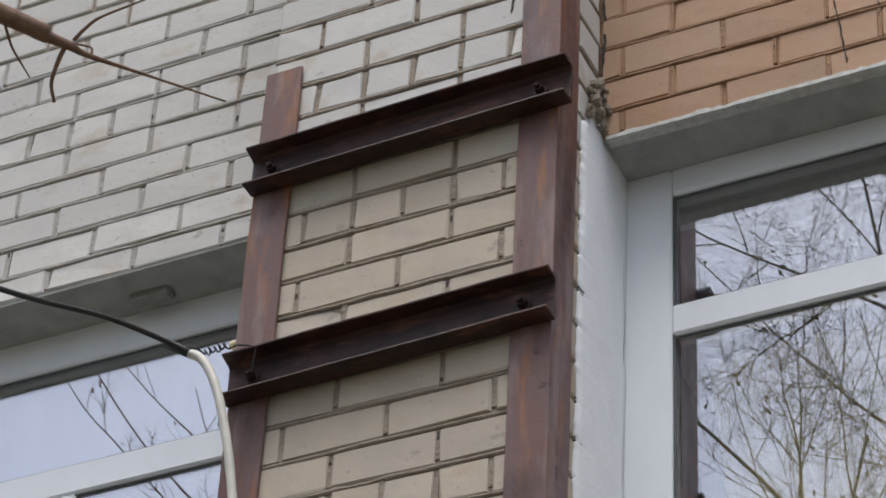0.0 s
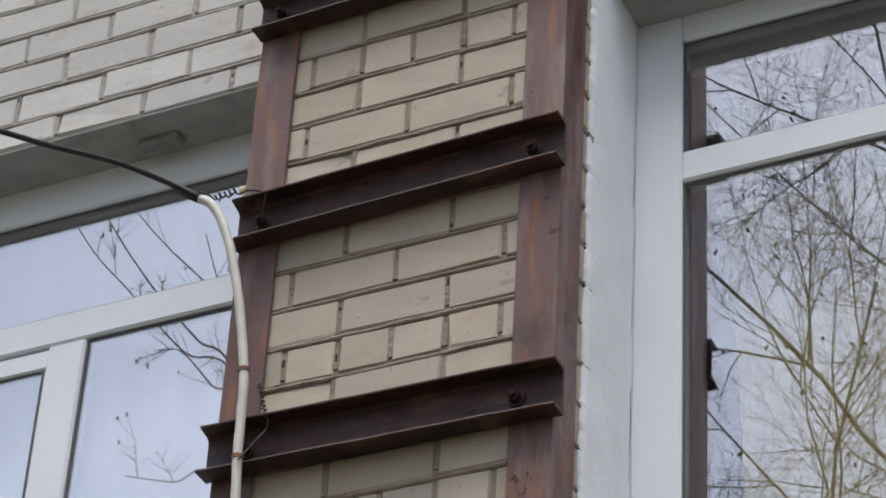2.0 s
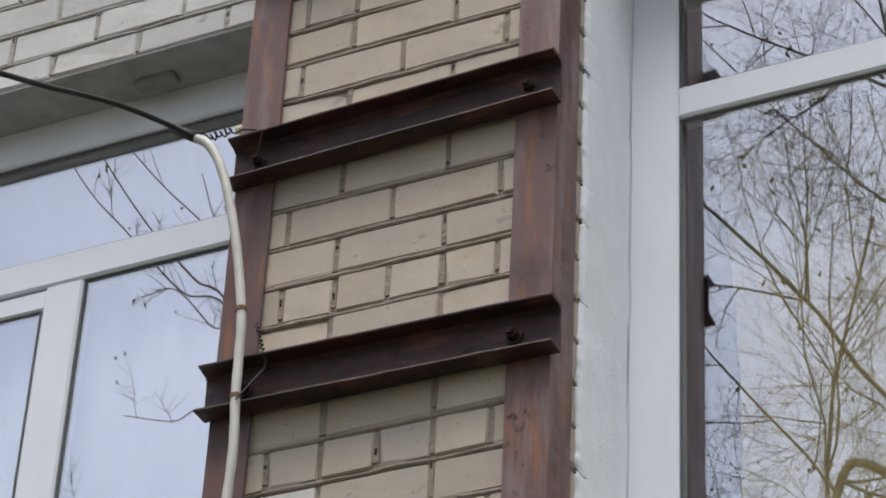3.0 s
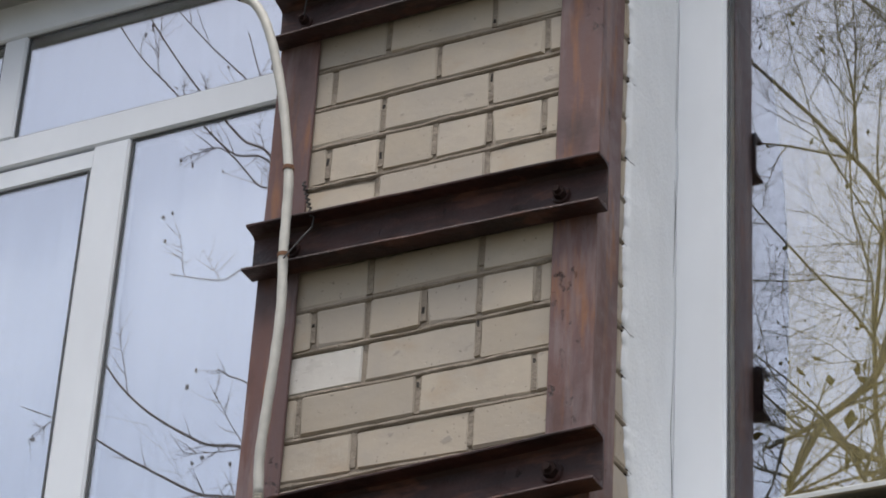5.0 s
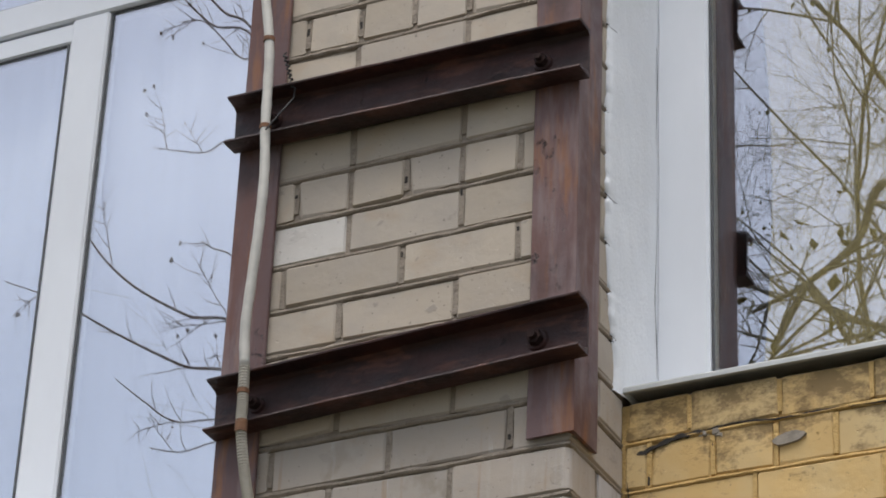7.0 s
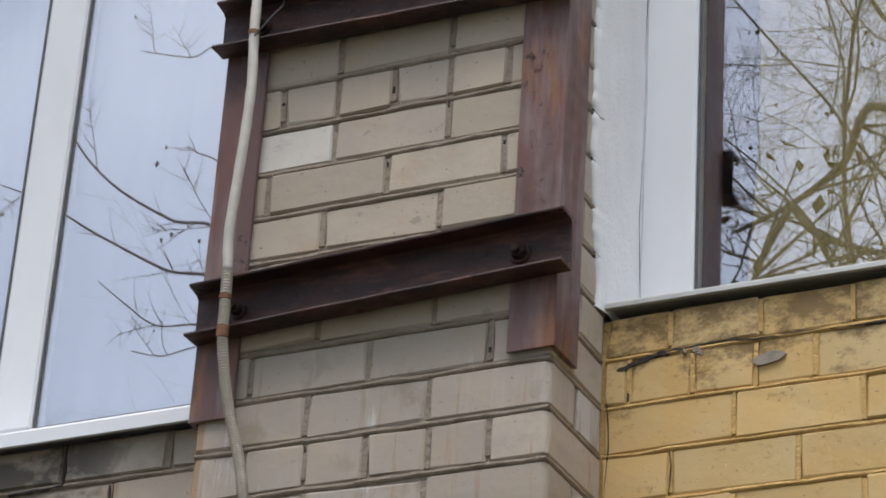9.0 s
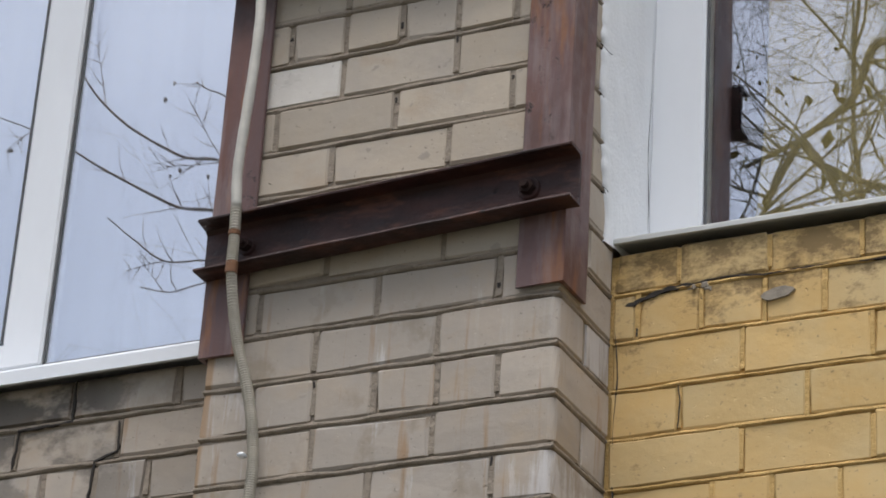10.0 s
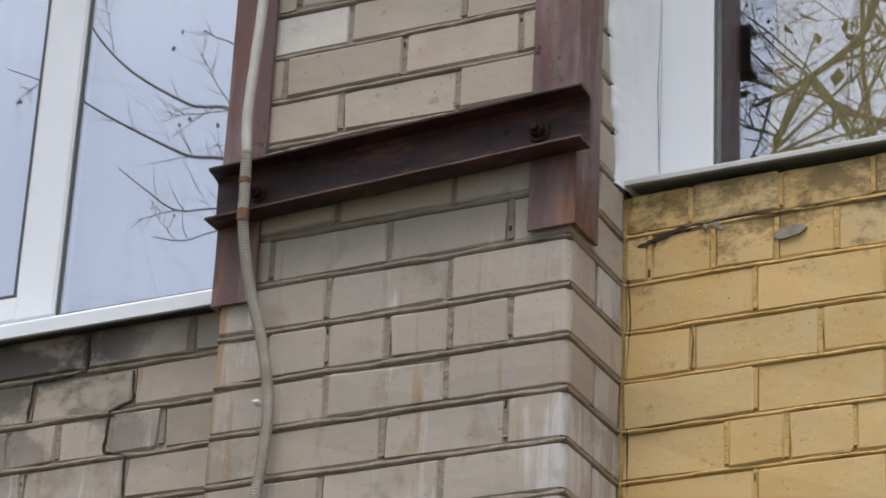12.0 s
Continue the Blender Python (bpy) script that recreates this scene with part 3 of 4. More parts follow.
LOW = [(-0.684, -0.088, 0.245), (-0.683, -0.086, 0.17), (-0.684, -0.082, 0.11), (-0.682, -0.066, 0.04), (-0.672, -0.050, -0.04), (-0.650, -0.036, -0.13), (-0.632, -0.030, -0.22),
       (-0.624, -0.028, -0.30), (-0.628, -0.028, -0.39), (-0.638, -0.028, -0.48), (-0.642, -0.028, -0.62), (-0.636, -0.028, -0.9), (-0.640, -0.028, -1.6), (-0.640, -0.028, -2.6), (-0.640, -0.028, -4.02)]
fine = []
path = smooth_line([(x, y, z + B) for x, y, z in LOW], 24)
for a, b in zip(path, path[1:]):
    n = max(1, round((b - a).length / 0.0013))
    fine += [a.lerp(b, k / n) for k in range(n)]
bm = bmesh.new()
sweep(bm, fine, lambda i: (0.0117, 0.0121, 0.0102, 0.0096)[i % 4], 10)
adopt(part("corrugated_tube", bm, M_RIBBED, label="ribbed flexible lower part"), conduit)
for z, x, y, hgt in ((1.041, -0.690, -0.086, 0.010), (0.817, -0.682, -0.086, 0.010), (0.19, -0.6835, -0.087, 0.010), (0.115, -0.684, -0.083, 0.026)):
    bm = bmesh.new()
    bmesh.ops.create_cone(bm, cap_ends=True, segments=14, radius1=0.0126, radius2=0.0126, depth=hgt, matrix=pose(x, y, B + z))
    adopt(part("tape_band", bm, M_RUST, label="rusty brown tape band"), conduit)

box = bmesh.new()
chamfered(box, (-0.656, -0.040, B - 0.279), (-0.640, -0.022, B - 0.270), 0.003, 0.001)
adopt(part("clip", box, M_PVC, label="small white clip"), conduit)

CAB = [(-3.50, -4.05, 2.30), (-2.60, -2.40, 2.02), (-1.920, -1.250, 1.514), (-1.336, -1.000, 1.369), (-1.072, -0.850, 1.300), (-0.932, -0.740, 1.281), (-0.918, -0.600, 1.346), (-0.896, -0.380, 1.455), (-0.872, -0.210, 1.516), (-0.858, -0.10, 1.548)]
cable = holder("electric_cable", (-0.86, -0.1, B + 1.55), "thin black overhead cable strung from a tree into the conduit", "cable")
bm = bmesh.new()
sweep(bm, smooth_line([(x, y, z + B) for x, y, z in CAB], 10), 0.0064, 8)
adopt(part("black_sheath", bm, M_BLACK, smooth=True), cable)
bm = bmesh.new()
sweep(bm, [(-0.915, -0.1, B + 1.588), (-0.880, -0.1, B + 1.564), (-0.846, -0.1, B + 1.539)], 0.0118, 10)
adopt(part("end_sleeve", bm, M_BLACK, smooth=True), cable)

wire = holder("tie_wire", (-0.79, -0.07, B + 1.55), "thin dark wire wound round the beam's end", "wire")
bm = bmesh.new()
coil = [(-0.862, -0.098, B + 1.566), (-0.835, -0.096, B + 1.556)]
for i in range(46):
    a = i / 46 * 5 * 2 * math.pi
    coil.append((-0.825 + 0.062 * i / 46, -0.080 + (0.008 + 0.004 * math.sin(i)) * math.cos(a), B + 1.551 + (0.005 + 0.004 * math.cos(i * 0.7)) * math.sin(a) + 0.006 * i / 46))
coil += [(-0.745, -0.070, B + 1.558), (-0.720, -0.062, B + 1.556), (-0.700, -0.060, B + 1.545), (-0.715, -0.045, B + 1.49)]
sweep(bm, coil, 0.0023, 5)
adopt(part("upper_coil", bm, M_BLACK), wire)
bm = bmesh.new()
twist = []
for i in range(40):
    a = i * 1.3
    twist.append((-0.668 + 0.030 * i / 40 + 0.004 * math.cos(a), -0.055 + 0.003 * math.sin(a), B + 1.02 - 0.10 * i / 40 + 0.003 * math.sin(a)))
twist += [(-0.640, -0.05, B + 0.90), (-0.648, -0.075, B + 0.86), (-0.672, -0.10, B + 0.80)]
sweep(bm, twist, 0.0021, 5)
adopt(part("lower_twist", bm, M_BLACK), wire)

foam_rng = random.Random(12)
bm = bmesh.new()
for i in range(14):
    c = Vector((foam_rng.uniform(-0.806, -0.792), foam_rng.uniform(0.0, 0.05), B + 1.565 + 0.075 * foam_rng.random() ** 1.5))
    h = Vector([foam_rng.uniform(0.005, 0.012) for _ in range(3)])
    chamfered(bm, c - h, c + h, 0.004, 0.002, foam_rng)
tagged(part("mounting_foam", bm, M_FOAM), "yellowed mounting foam squeezed out beside the angle iron", "foam")

bm = bmesh.new()
chamfered(bm, (-1.345, 0.330, LINTEL_L - 0.022), (-1.225, 0.372, LINTEL_L + 0.001), 0.006, 0.002)
tagged(part("soffit_bracket", bm, M_LUG), "small grey metal lug under the lintel", "bracket")

# ---- trees across the yard, seen in the glass ----


def grow(bm, start, way, length, radius, depth, rng, tips, droop=0.0, sides=5):
    """One limb with its side shoots."""
    n = 7 if depth > 1 else 5
    pts, p, d = [Vector(start)], Vector(start), Vector(way).normalized()
    for i in range(n):
        d = (d + Vector((rng.gauss(0, 0.10), rng.gauss(0, 0.10), rng.gauss(0, 0.07) + 0.03 - droop))).normalized()
        p = p + d * length / n
        pts.append(p.copy())
    end = radius * (0.35 if depth > 0 else 0.2)
    sweep(bm, pts, lambda i: radius + (end - radius) * i / n, sides if depth > 1 else (4 if depth else 3), False)
    if depth == 0:
        tips.append((pts[-1], d))
        return
    shoots = rng.randint(7, 8) if depth > 1 else rng.randint(6, 8)
    for s in range(shoots):
        f = rng.uniform(0.25, 1.0)
        i = min(n - 1, int(f * n))
        base = pts[i].lerp(pts[i + 1], f * n - i if f < 1 else 1)
        axis = (pts[i + 1] - pts[i]).normalized()
        out = Vector((rng.gauss(0, 1), rng.gauss(0, 1), rng.gauss(0, 0.6))).cross(axis).normalized()
        grow(bm, base, axis * rng.uniform(0.5, 1.0) + out * rng.uniform(0.6, 1.0), length * rng.uniform(0.38, 0.62), radius * (1 - 0.65 * f) * rng.uniform(0.42, 0.60) + 0.0013, depth - 1, rng, tips, droop, sides)


def tree(place, height, girth, seed, label, limbs=11, leaves=0, first=0.22, spread=1.0):
    rng = random.Random(seed)
    thing = holder("tree", place, label, "tree")
    bm = bmesh.new()
    n, p, pts = 14, Vector(place) - Vector((0, 0, 0.1)), []
    d = Vector((0, 0, 1))
    for i in range(n + 1):
        pts.append(p.copy())
        d = (d + Vector((rng.gauss(0, 0.05), rng.gauss(0, 0.05), 0.06))).normalized()
        p = p + d * height / n
    sweep(bm, pts, lambda i: girth * (1 - 0.88 * i / n), 10)
    adopt(part("trunk", bm, M_BARK, smooth=True), thing)
    tips = []
    for k in range(limbs):
        f = first + (0.97 - first) * (k + rng.random() * 0.6) / limbs
        i = min(n - 1, int(f * n))
        base = pts[i].lerp(pts[i + 1], f * n - i)
        a = k * 2.4 + rng.uniform(-0.4, 0.4)
        bm = bmesh.new()
        grow(bm, base, (math.cos(a), math.sin(a), rng.uniform(0.35, 1.0)), height * (0.42 - 0.22 * f) * spread, girth * (1 - 0.85 * f) * (0.22 if spread > 0.6 else 0.10) + 0.004, 3 if spread > 0.6 else 2, rng, tips)
        adopt(part("limb", bm, M_BARK), thing)
    if leaves:
        bm = bmesh.new()
        for tip, way in tips:
            if rng.random() > leaves:
                continue
            for q in range(rng.randint(2, 4)):
                c = tip + Vector((rng.gauss(0, 0.05), rng.gauss(0, 0.05), rng.gauss(0, 0.05)))
                m = Matrix.Translation(c) @ Euler((rng.uniform(0, 6), rng.uniform(0, 6), rng.uniform(0, 6))).to_matrix().to_4x4()
                l, w = rng.uniform(0.04, 0.07), rng.uniform(0.012, 0.022)
                vs = [bm.verts.new(m @ Vector(v)) for v in ((0, 0, 0), (l * 0.5, w, 0.004), (l, 0, -0.004), (l * 0.5, -w, 0.004))]
                bm.faces.new(vs)
        adopt(part("leaves", bm, M_LEAF, label="few dry olive leaves"), thing)
    return thing, pts


tree((-2.1, -10.1, 0), 18.5, 0.15, 11, "tall bare grey-brown tree across the yard", 17, 0.03, 0.22, 0.62)
tree((-4.6, -15.8, 0), 23.0, 0.17, 23, "tall bare tree with dense fine branches", 13, 0.03, 0.22, 0.62)
tree((-1.2, -13.5, 0), 21.0, 0.16, 5, "tall bare tree with upright fine shoots", 17, 0.05, 0.22, 0.62)
yard_tree, yard_pts = tree((-1.0, -9.2, 0), 12.0, 0.10, 71, "bare tree with a forked limb and clinging dry leaves", 9, 0.05, 0.35, 0.62)
fork_rng = random.Random(9)
bm, tips = bmesh.new(), []
LIMB = [yard_pts[8], Vector((-1.5, -8.6, 9.4)), Vector((-2.08, -8.0, 10.02)), Vector((-2.32, -8.0, 9.70)), Vector((-2.62, -8.0, 9.50)), Vector((-2.95, -8.0, 9.38))]
for ways, girth in ((LIMB, 0.040), ([LIMB[4], Vector((-2.47, -8.0, 9.28)), Vector((-2.22, -8.0, 9.15)), Vector((-2.0, -8.0, 9.08))], 0.028),
                    ([LIMB[4], Vector((-2.80, -8.0, 9.16)), Vector((-2.86, -8.0, 8.95))], 0.026), ([Vector((-2.47, -8.0, 9.28)), Vector((-2.36, -8.0, 9.02)), Vector((-2.26, -8.0, 8.85))], 0.020)):
    pts = smooth_line(ways, 6)
    sweep(bm, pts, lambda i: girth * (1 - 0.7 * i / len(pts)), 7)
    for k in range(8):
        i = fork_rng.randrange(len(pts) // 3, len(pts) - 1)
        grow(bm, pts[i], Vector((fork_rng.gauss(0, 1), fork_rng.gauss(0, 0.3), fork_rng.gauss(0, 1))), fork_rng.uniform(0.4, 0.9), 0.012, 1, fork_rng, tips)
adopt(part("limb", bm, M_BARK, label="forked limb"), yard_tree)
bm = bmesh.new()
for tip, way in tips:
    if fork_rng.random() < 0.35:
        m = Matrix.Translation(tip) @ Euler((fork_rng.uniform(0, 6), fork_rng.uniform(0, 6), fork_rng.uniform(0, 6))).to_matrix().to_4x4()
        l, w = fork_rng.uniform(0.08, 0.16), fork_rng.uniform(0.02, 0.04)
        bm.faces.new([bm.verts.new(m @ Vector(v)) for v in ((0, 0, 0), (l * 0.4, w, 0.01), (l, 0, -0.01), (l * 0.5, -w, 0.006))])
adopt(part("leaves", bm, M_LEAF, label="curled dry olive leaves"), yard_tree)
near_tree, near_pts = tree((-3.52, -4.1, 0), 12.5, 0.06, 37, "slender bare tree in front of the house", 0)


def on_trunk(z):
    """The trunk's axis at a height."""
    for a, b in zip(near_pts, near_pts[1:]):
        if a.z <= z <= b.z:
            return a.lerp(b, (z - a.z) / (b.z - a.z))
    return near_pts[-1].copy()


def bough(rise, ways, girth, seed, shoots=7, y=-4.1):
    """A limb from the trunk along ways, pairs of x and z, with fine side shoots and buds."""
    r2 = random.Random(seed)
    bm, tips = bmesh.new(), []
    pts = [on_trunk(rise)] + [Vector((x, y + 0.05 * i * math.sin(seed), z)) for i, (x, z) in enumerate(ways)]
    pts = smooth_line(pts, 7)
    n = len(pts)
    sweep(bm, pts, lambda i: 0.48 * girth * (1 - i / n) ** 0.9 + 0.0022, 6)
    for k in range(shoots):
        i = r2.randrange(n // 4, n - 2)
        way = (pts[i + 1] - pts[i]).normalized()
        side = Vector((way.z, r2.uniform(-0.5, 0.5), -way.x)) * r2.choice((-1, 1))
        grow(bm, pts[i], way + side * r2.uniform(0.4, 0.9), r2.uniform(0.10, 0.32), 0.0030, r2.choice((0, 0, 1)), r2, tips)
    for tip, way in tips:
        if r2.random() < 0.18:
            h = Vector((r2.uniform(0.004, 0.008), r2.uniform(0.004, 0.008), r2.uniform(0.006, 0.014)))
            chamfered(bm, tip - h, tip + h, 0.006, 0.003, r2)
    adopt(part("limb", bm, M_TWIG, label="thin brown budding limb"), near_tree)


bough(7.05, [(-3.81, 7.46), (-4.11, 7.62), (-4.42, 7.84), (-4.63, 8.11), (-4.71, 8.43)], 0.017, 1, 9)
bough(6.85, [(-3.79, 7.21), (-4.11, 7.37), (-4.45, 7.58), (-4.73, 7.77), (-5.0, 7.9)], 0.017, 2, 9)
bough(6.75, [(-3.79, 7.00), (-4.14, 7.12), (-4.30, 7.24), (-4.46, 7.38)], 0.008, 3, 4)
bough(6.7, [(-3.79, 6.92), (-4.13, 6.99), (-4.31, 7.06)], 0.006, 4, 3)
bough(8.3, [(-3.88, 8.44), (-4.16, 8.52), (-4.47, 8.65)], 0.007, 5, 2)
bough(7.4, [(-3.83, 7.76), (-4.05, 7.98), (-4.11, 8.03)], 0.006, 6, 3)
bough(8.2, [(-3.84, 8.94), (-4.08, 9.24), (-4.31, 9.54), (-4.50, 9.83), (-4.69, 10.15), (-4.87, 10.42)], 0.012, 7, 8)
bough(8.3, [(-3.84, 8.94), (-4.13, 9.17), (-4.46, 9.58), (-4.66, 9.83), (-4.87, 10.19)], 0.010, 8, 7)
bough(8.5, [(-3.84, 9.20), (-4.02, 9.50), (-4.31, 9.84), (-4.58, 10.19)], 0.010, 9, 6)
bough(8.9, [(-3.84, 9.3), (-4.03, 9.59), (-4.16, 9.94)], 0.008, 10, 4)
bough(8.2, [(-3.80, 8.75), (-4.02, 9.02), (-4.25, 9.30), (-4.43, 9.38)], 0.010, 11, 10)

# the limb of the slender tree that reaches towards the camera
TW = [(0.400, -2.502, -0.007), (0.432, -2.472, -0.022), (0.465, -2.444, -0.033), (0.484, -2.427, -0.042), (0.537, -2.386, -0.055), (0.622, -2.323, -0.077)]
bm = bmesh.new()
reach = [near_pts[7], Vector((-2.2, -4.1, B + 0.9)), Vector((-1.0, -3.5, B + 0.45)), Vector((-0.1, -2.95, B + 0.16))] + [Vector((x, y, z + B)) for x, y, z in TW]
reach = smooth_line(reach, 6)
sweep(bm, reach, lambda i: max(0.0012, 0.030 * (1 - i / len(reach)) ** 1.7 + 0.0012), 7)
sweep(bm, smooth_line([(0.462, -2.445, B - 0.035), (0.449, -2.437, B - 0.050), (0.436, -2.425, B - 0.070), (0.434, -2.410, B - 0.088)], 5), lambda i: 0.0034 - 0.0001 * i, 6)
sweep(bm, smooth_line([(0.473, -2.445, B - 0.029), (0.490, -2.446, B - 0.014), (0.510, -2.447, B - 0.005), (0.558, -2.438, B + 0.012), (0.62, -2.43, B + 0.03)], 5), lambda i: 0.0030 - 0.0001 * i, 6)
sweep(bm, smooth_line([(0.402, -2.498, B - 0.011), (0.403, -2.473, B - 0.037), (0.408, -2.455, B - 0.052), (0.414, -2.440, B - 0.066)], 5), lambda i: 0.0022 - 0.00008 * i, 6)
sweep(bm, smooth_line([(0.462, -2.445, B - 0.033), (0.475, -2.437, B - 0.030), (0.488, -2.428, B - 0.032), (0.488, -2.425, B - 0.042)], 5), 0.0016, 6)
adopt(part("limb", bm, M_TWIG, smooth=True, label="brown twig reaching out towards the camera"), near_tree)

# cracks, drawn as strips in the colour of their shade, and crumbled mortar


def crack(points, wide, normal, parent, seed, sharp=False):
    """A thin raised strip through points, near-black for the shade inside a crack."""
    r2 = random.Random(seed)
    line = smooth_line(points, 9)
    if sharp:
        line = [Vector(a).lerp(Vector(b), k / 6) for a, b in zip(points, points[1:]) for k in range(6)] + [Vector(points[-1])]
    bm = bmesh.new()
    n, rows2 = Vector(normal), []
    for i, p in enumerate(line):
        way = (line[min(i + 1, len(line) - 1)] - line[max(i - 1, 0)]).normalized()
        across = way.cross(n).normalized()
        w = wide * (0.65 + 0.6 * noise.noise(p * 38 + Vector((seed, 0, 0)))) * (0.25 if i in (0, len(line) - 1) else 1)
        q = p + across * wide * 0.5 * noise.noise(p * 55 + Vector((0, seed, 0))) + n * 0.0014
        rows2.append((bm.verts.new(q - across * w / 2), bm.verts.new(q + across * w / 2), bm.verts.new(q + across * w / 2 - n * 0.006), bm.verts.new(q - across * w / 2 - n * 0.006)))
    for a, b in zip(rows2, rows2[1:]):
        for k in range(4):
            bm.faces.new((a[k], a[(k + 1) % 4], b[(k + 1) % 4], b[k]))
    bmesh.ops.recalc_face_normals(bm, faces=bm.faces)
    part("crack", bm, M_CRACK_SHADE, parent, "dark raised strip painting the shade in a crack")


def rubble(name, lo, hi, count, material, parent, seed, size=0.016):
    r2 = random.Random(seed)
    bm = bmesh.new()
    for i in range(count):
        c = [r2.uniform(a, b) for a, b in zip(lo, hi)]
        h = [size * r2.uniform(0.3, 1.0) for _ in range(3)]
        chamfered(bm, [a - b for a, b in zip(c, h)], [a + b for a, b in zip(c, h)], size * 0.3, size * 0.12, r2)
    part(name, bm, material, parent, "crumbled mortar")


crack([(-0.118, 0, B + 2.86), (-0.125, 0, B + 2.78), (-0.117, 0, B + 2.70), (-0.124, 0, B + 2.60), (-0.120, 0, B + 2.50), (-0.126, 0, B + 2.44)], 0.006, (0, -1, 0), walls["wall_pier"], 1, True)
crack([(0.60, WALL_Y, B + 2.45), (0.612, WALL_Y, B + 2.36), (0.618, WALL_Y, B + 2.30), (0.626, WALL_Y, B + 2.23)], 0.005, (0, -1, 0), walls["wall_upper_right"], 2)
crack([(0.70, WALL_Y, B + 2.50), (0.708, WALL_Y, B + 2.44), (0.712, WALL_Y, B + 2.38)], 0.005, (0, -1, 0), walls["wall_upper_right"], 3)
crack([(0.016, WALL_Y - 0.001, B + 2.95), (0.006, WALL_Y - 0.001, B + 2.75), (0.014, WALL_Y - 0.001, B + 2.55), (0.006, WALL_Y - 0.001, B + 2.40), (0.016, WALL_Y - 0.001, B + 2.26)], 0.012, (0, -1, 0), walls["wall_upper_right"], 4)
crack([(0.03, WALL_Y, B + 0.072), (0.08, WALL_Y, B + 0.088), (0.12, WALL_Y, B + 0.096), (0.17, WALL_Y, B + 0.100)], 0.013, (0, -1, 0), walls["wall_lower_right"], 5, True)
crack([(0.17, WALL_Y, B + 0.100), (0.24, WALL_Y, B + 0.106), (0.33, WALL_Y, B + 0.098), (0.42, WALL_Y, B + 0.100), (0.52, WALL_Y, B + 0.096), (0.75, WALL_Y, B + 0.097)], 0.005, (0, -1, 0), walls["wall_lower_right"], 6)
crack([(0.010, WALL_Y, B + 0.02), (0.018, WALL_Y, B - 0.08), (0.012, WALL_Y, B - 0.2), (0.018, WALL_Y, B - 0.45)], 0.0025, (0, -1, 0), walls["wall_lower_right"], 7, True)
crack([(0.146, WALL_Y, B - 0.115), (0.150, WALL_Y, B - 0.15), (0.147, WALL_Y, B - 0.205)], 0.003, (0, -1, 0), walls["wall_lower_right"], 8)
crack([(-1.13, WALL_Y, B - 0.02), (-1.125, WALL_Y, B - 0.09), (-1.18, WALL_Y, B - 0.108), (-1.187, WALL_Y, B - 0.20), (-1.13, WALL_Y, B - 0.215), (-1.128, WALL_Y, B - 0.31)], 0.006, (0, -1, 0), walls["wall_lower_left"], 9, True)
crack([(-1.252, WALL_Y, B + 0.09), (-1.25, WALL_Y, B - 0.005), (-1.385, WALL_Y, B - 0.012), (-1.39, WALL_Y, B - 0.10)], 0.007, (0, -1, 0), walls["wall_lower_left"], 10, True)
crack([(0.0086, 0.396 + 0.006 * math.sin(q * 2.1), B + 0.26 + 0.115 * q) for q in range(17)], 0.0006, (1, 0, 0), plaster, 21)
for k in range(-20, -2):
    z, r2 = BASE - k * COURSE - 0.006, random.Random(k)
    y = 0.150 + 0.04 * max(0.0, min(1.0, (BASE + 0.55 - z) / 0.3))
    for dz in (0.005, -0.005):
        far = y + r2.uniform(0.010, 0.050)
        if r2.random() < 0.2:
            continue
        line = [(yy, 0.0003 + 0.008 * min(1.0, 5 * max(0.0, yy - y) / 0.26)) for yy in (y - 0.004, (2 * y + far) / 3, (y + 2 * far) / 3, far)]
        crack([(xx, yy, z + dz - 0.10 * (yy - y) + r2.uniform(-0.002, 0.002)) for yy, xx in line], 0.0022, (1, 0, 0), plaster, k)
rubble("rubble", (0.002, 0.17, B + 2.205), (0.030, 0.25, B + 2.34), 60, M_MORTAR, walls["wall_upper_right"], 3, 0.011)
rubble("rubble", (0.16, WALL_Y - 0.001, B + 0.075), (0.22, WALL_Y + 0.006, B + 0.10), 6, M_BARE, walls["wall_lower_right"], 5, 0.008)

# grey patch where the yellow paint is gone
bm = bmesh.new()
rim = []
for i in range(22):
    a = 2 * math.pi * i / 22
    q = 1 + 0.22 * noise.noise(Vector((math.cos(a) * 1.7, math.sin(a) * 1.7, 4)))
    rim.append((0.347 + 0.033 * q * math.cos(a), B + 0.052 + 0.013 * q * math.sin(a) + 0.004 * math.cos(a)))
front = [bm.verts.new((x, WALL_Y - 0.0042, z)) for x, z in rim]
back = [bm.verts.new((x, WALL_Y + 0.006, z)) for x, z in rim]
bm.faces.new(front[::-1])
for i in range(22):
    bm.faces.new((front[i], front[(i + 1) % 22], back[(i + 1) % 22], back[i]))
bmesh.ops.recalc_face_normals(bm, faces=bm.faces)
part("bare_patch", bm, M_BARE, walls["wall_lower_right"], "grey patch without paint")

# ---- bricks, one by one ----
brick_cache = {}


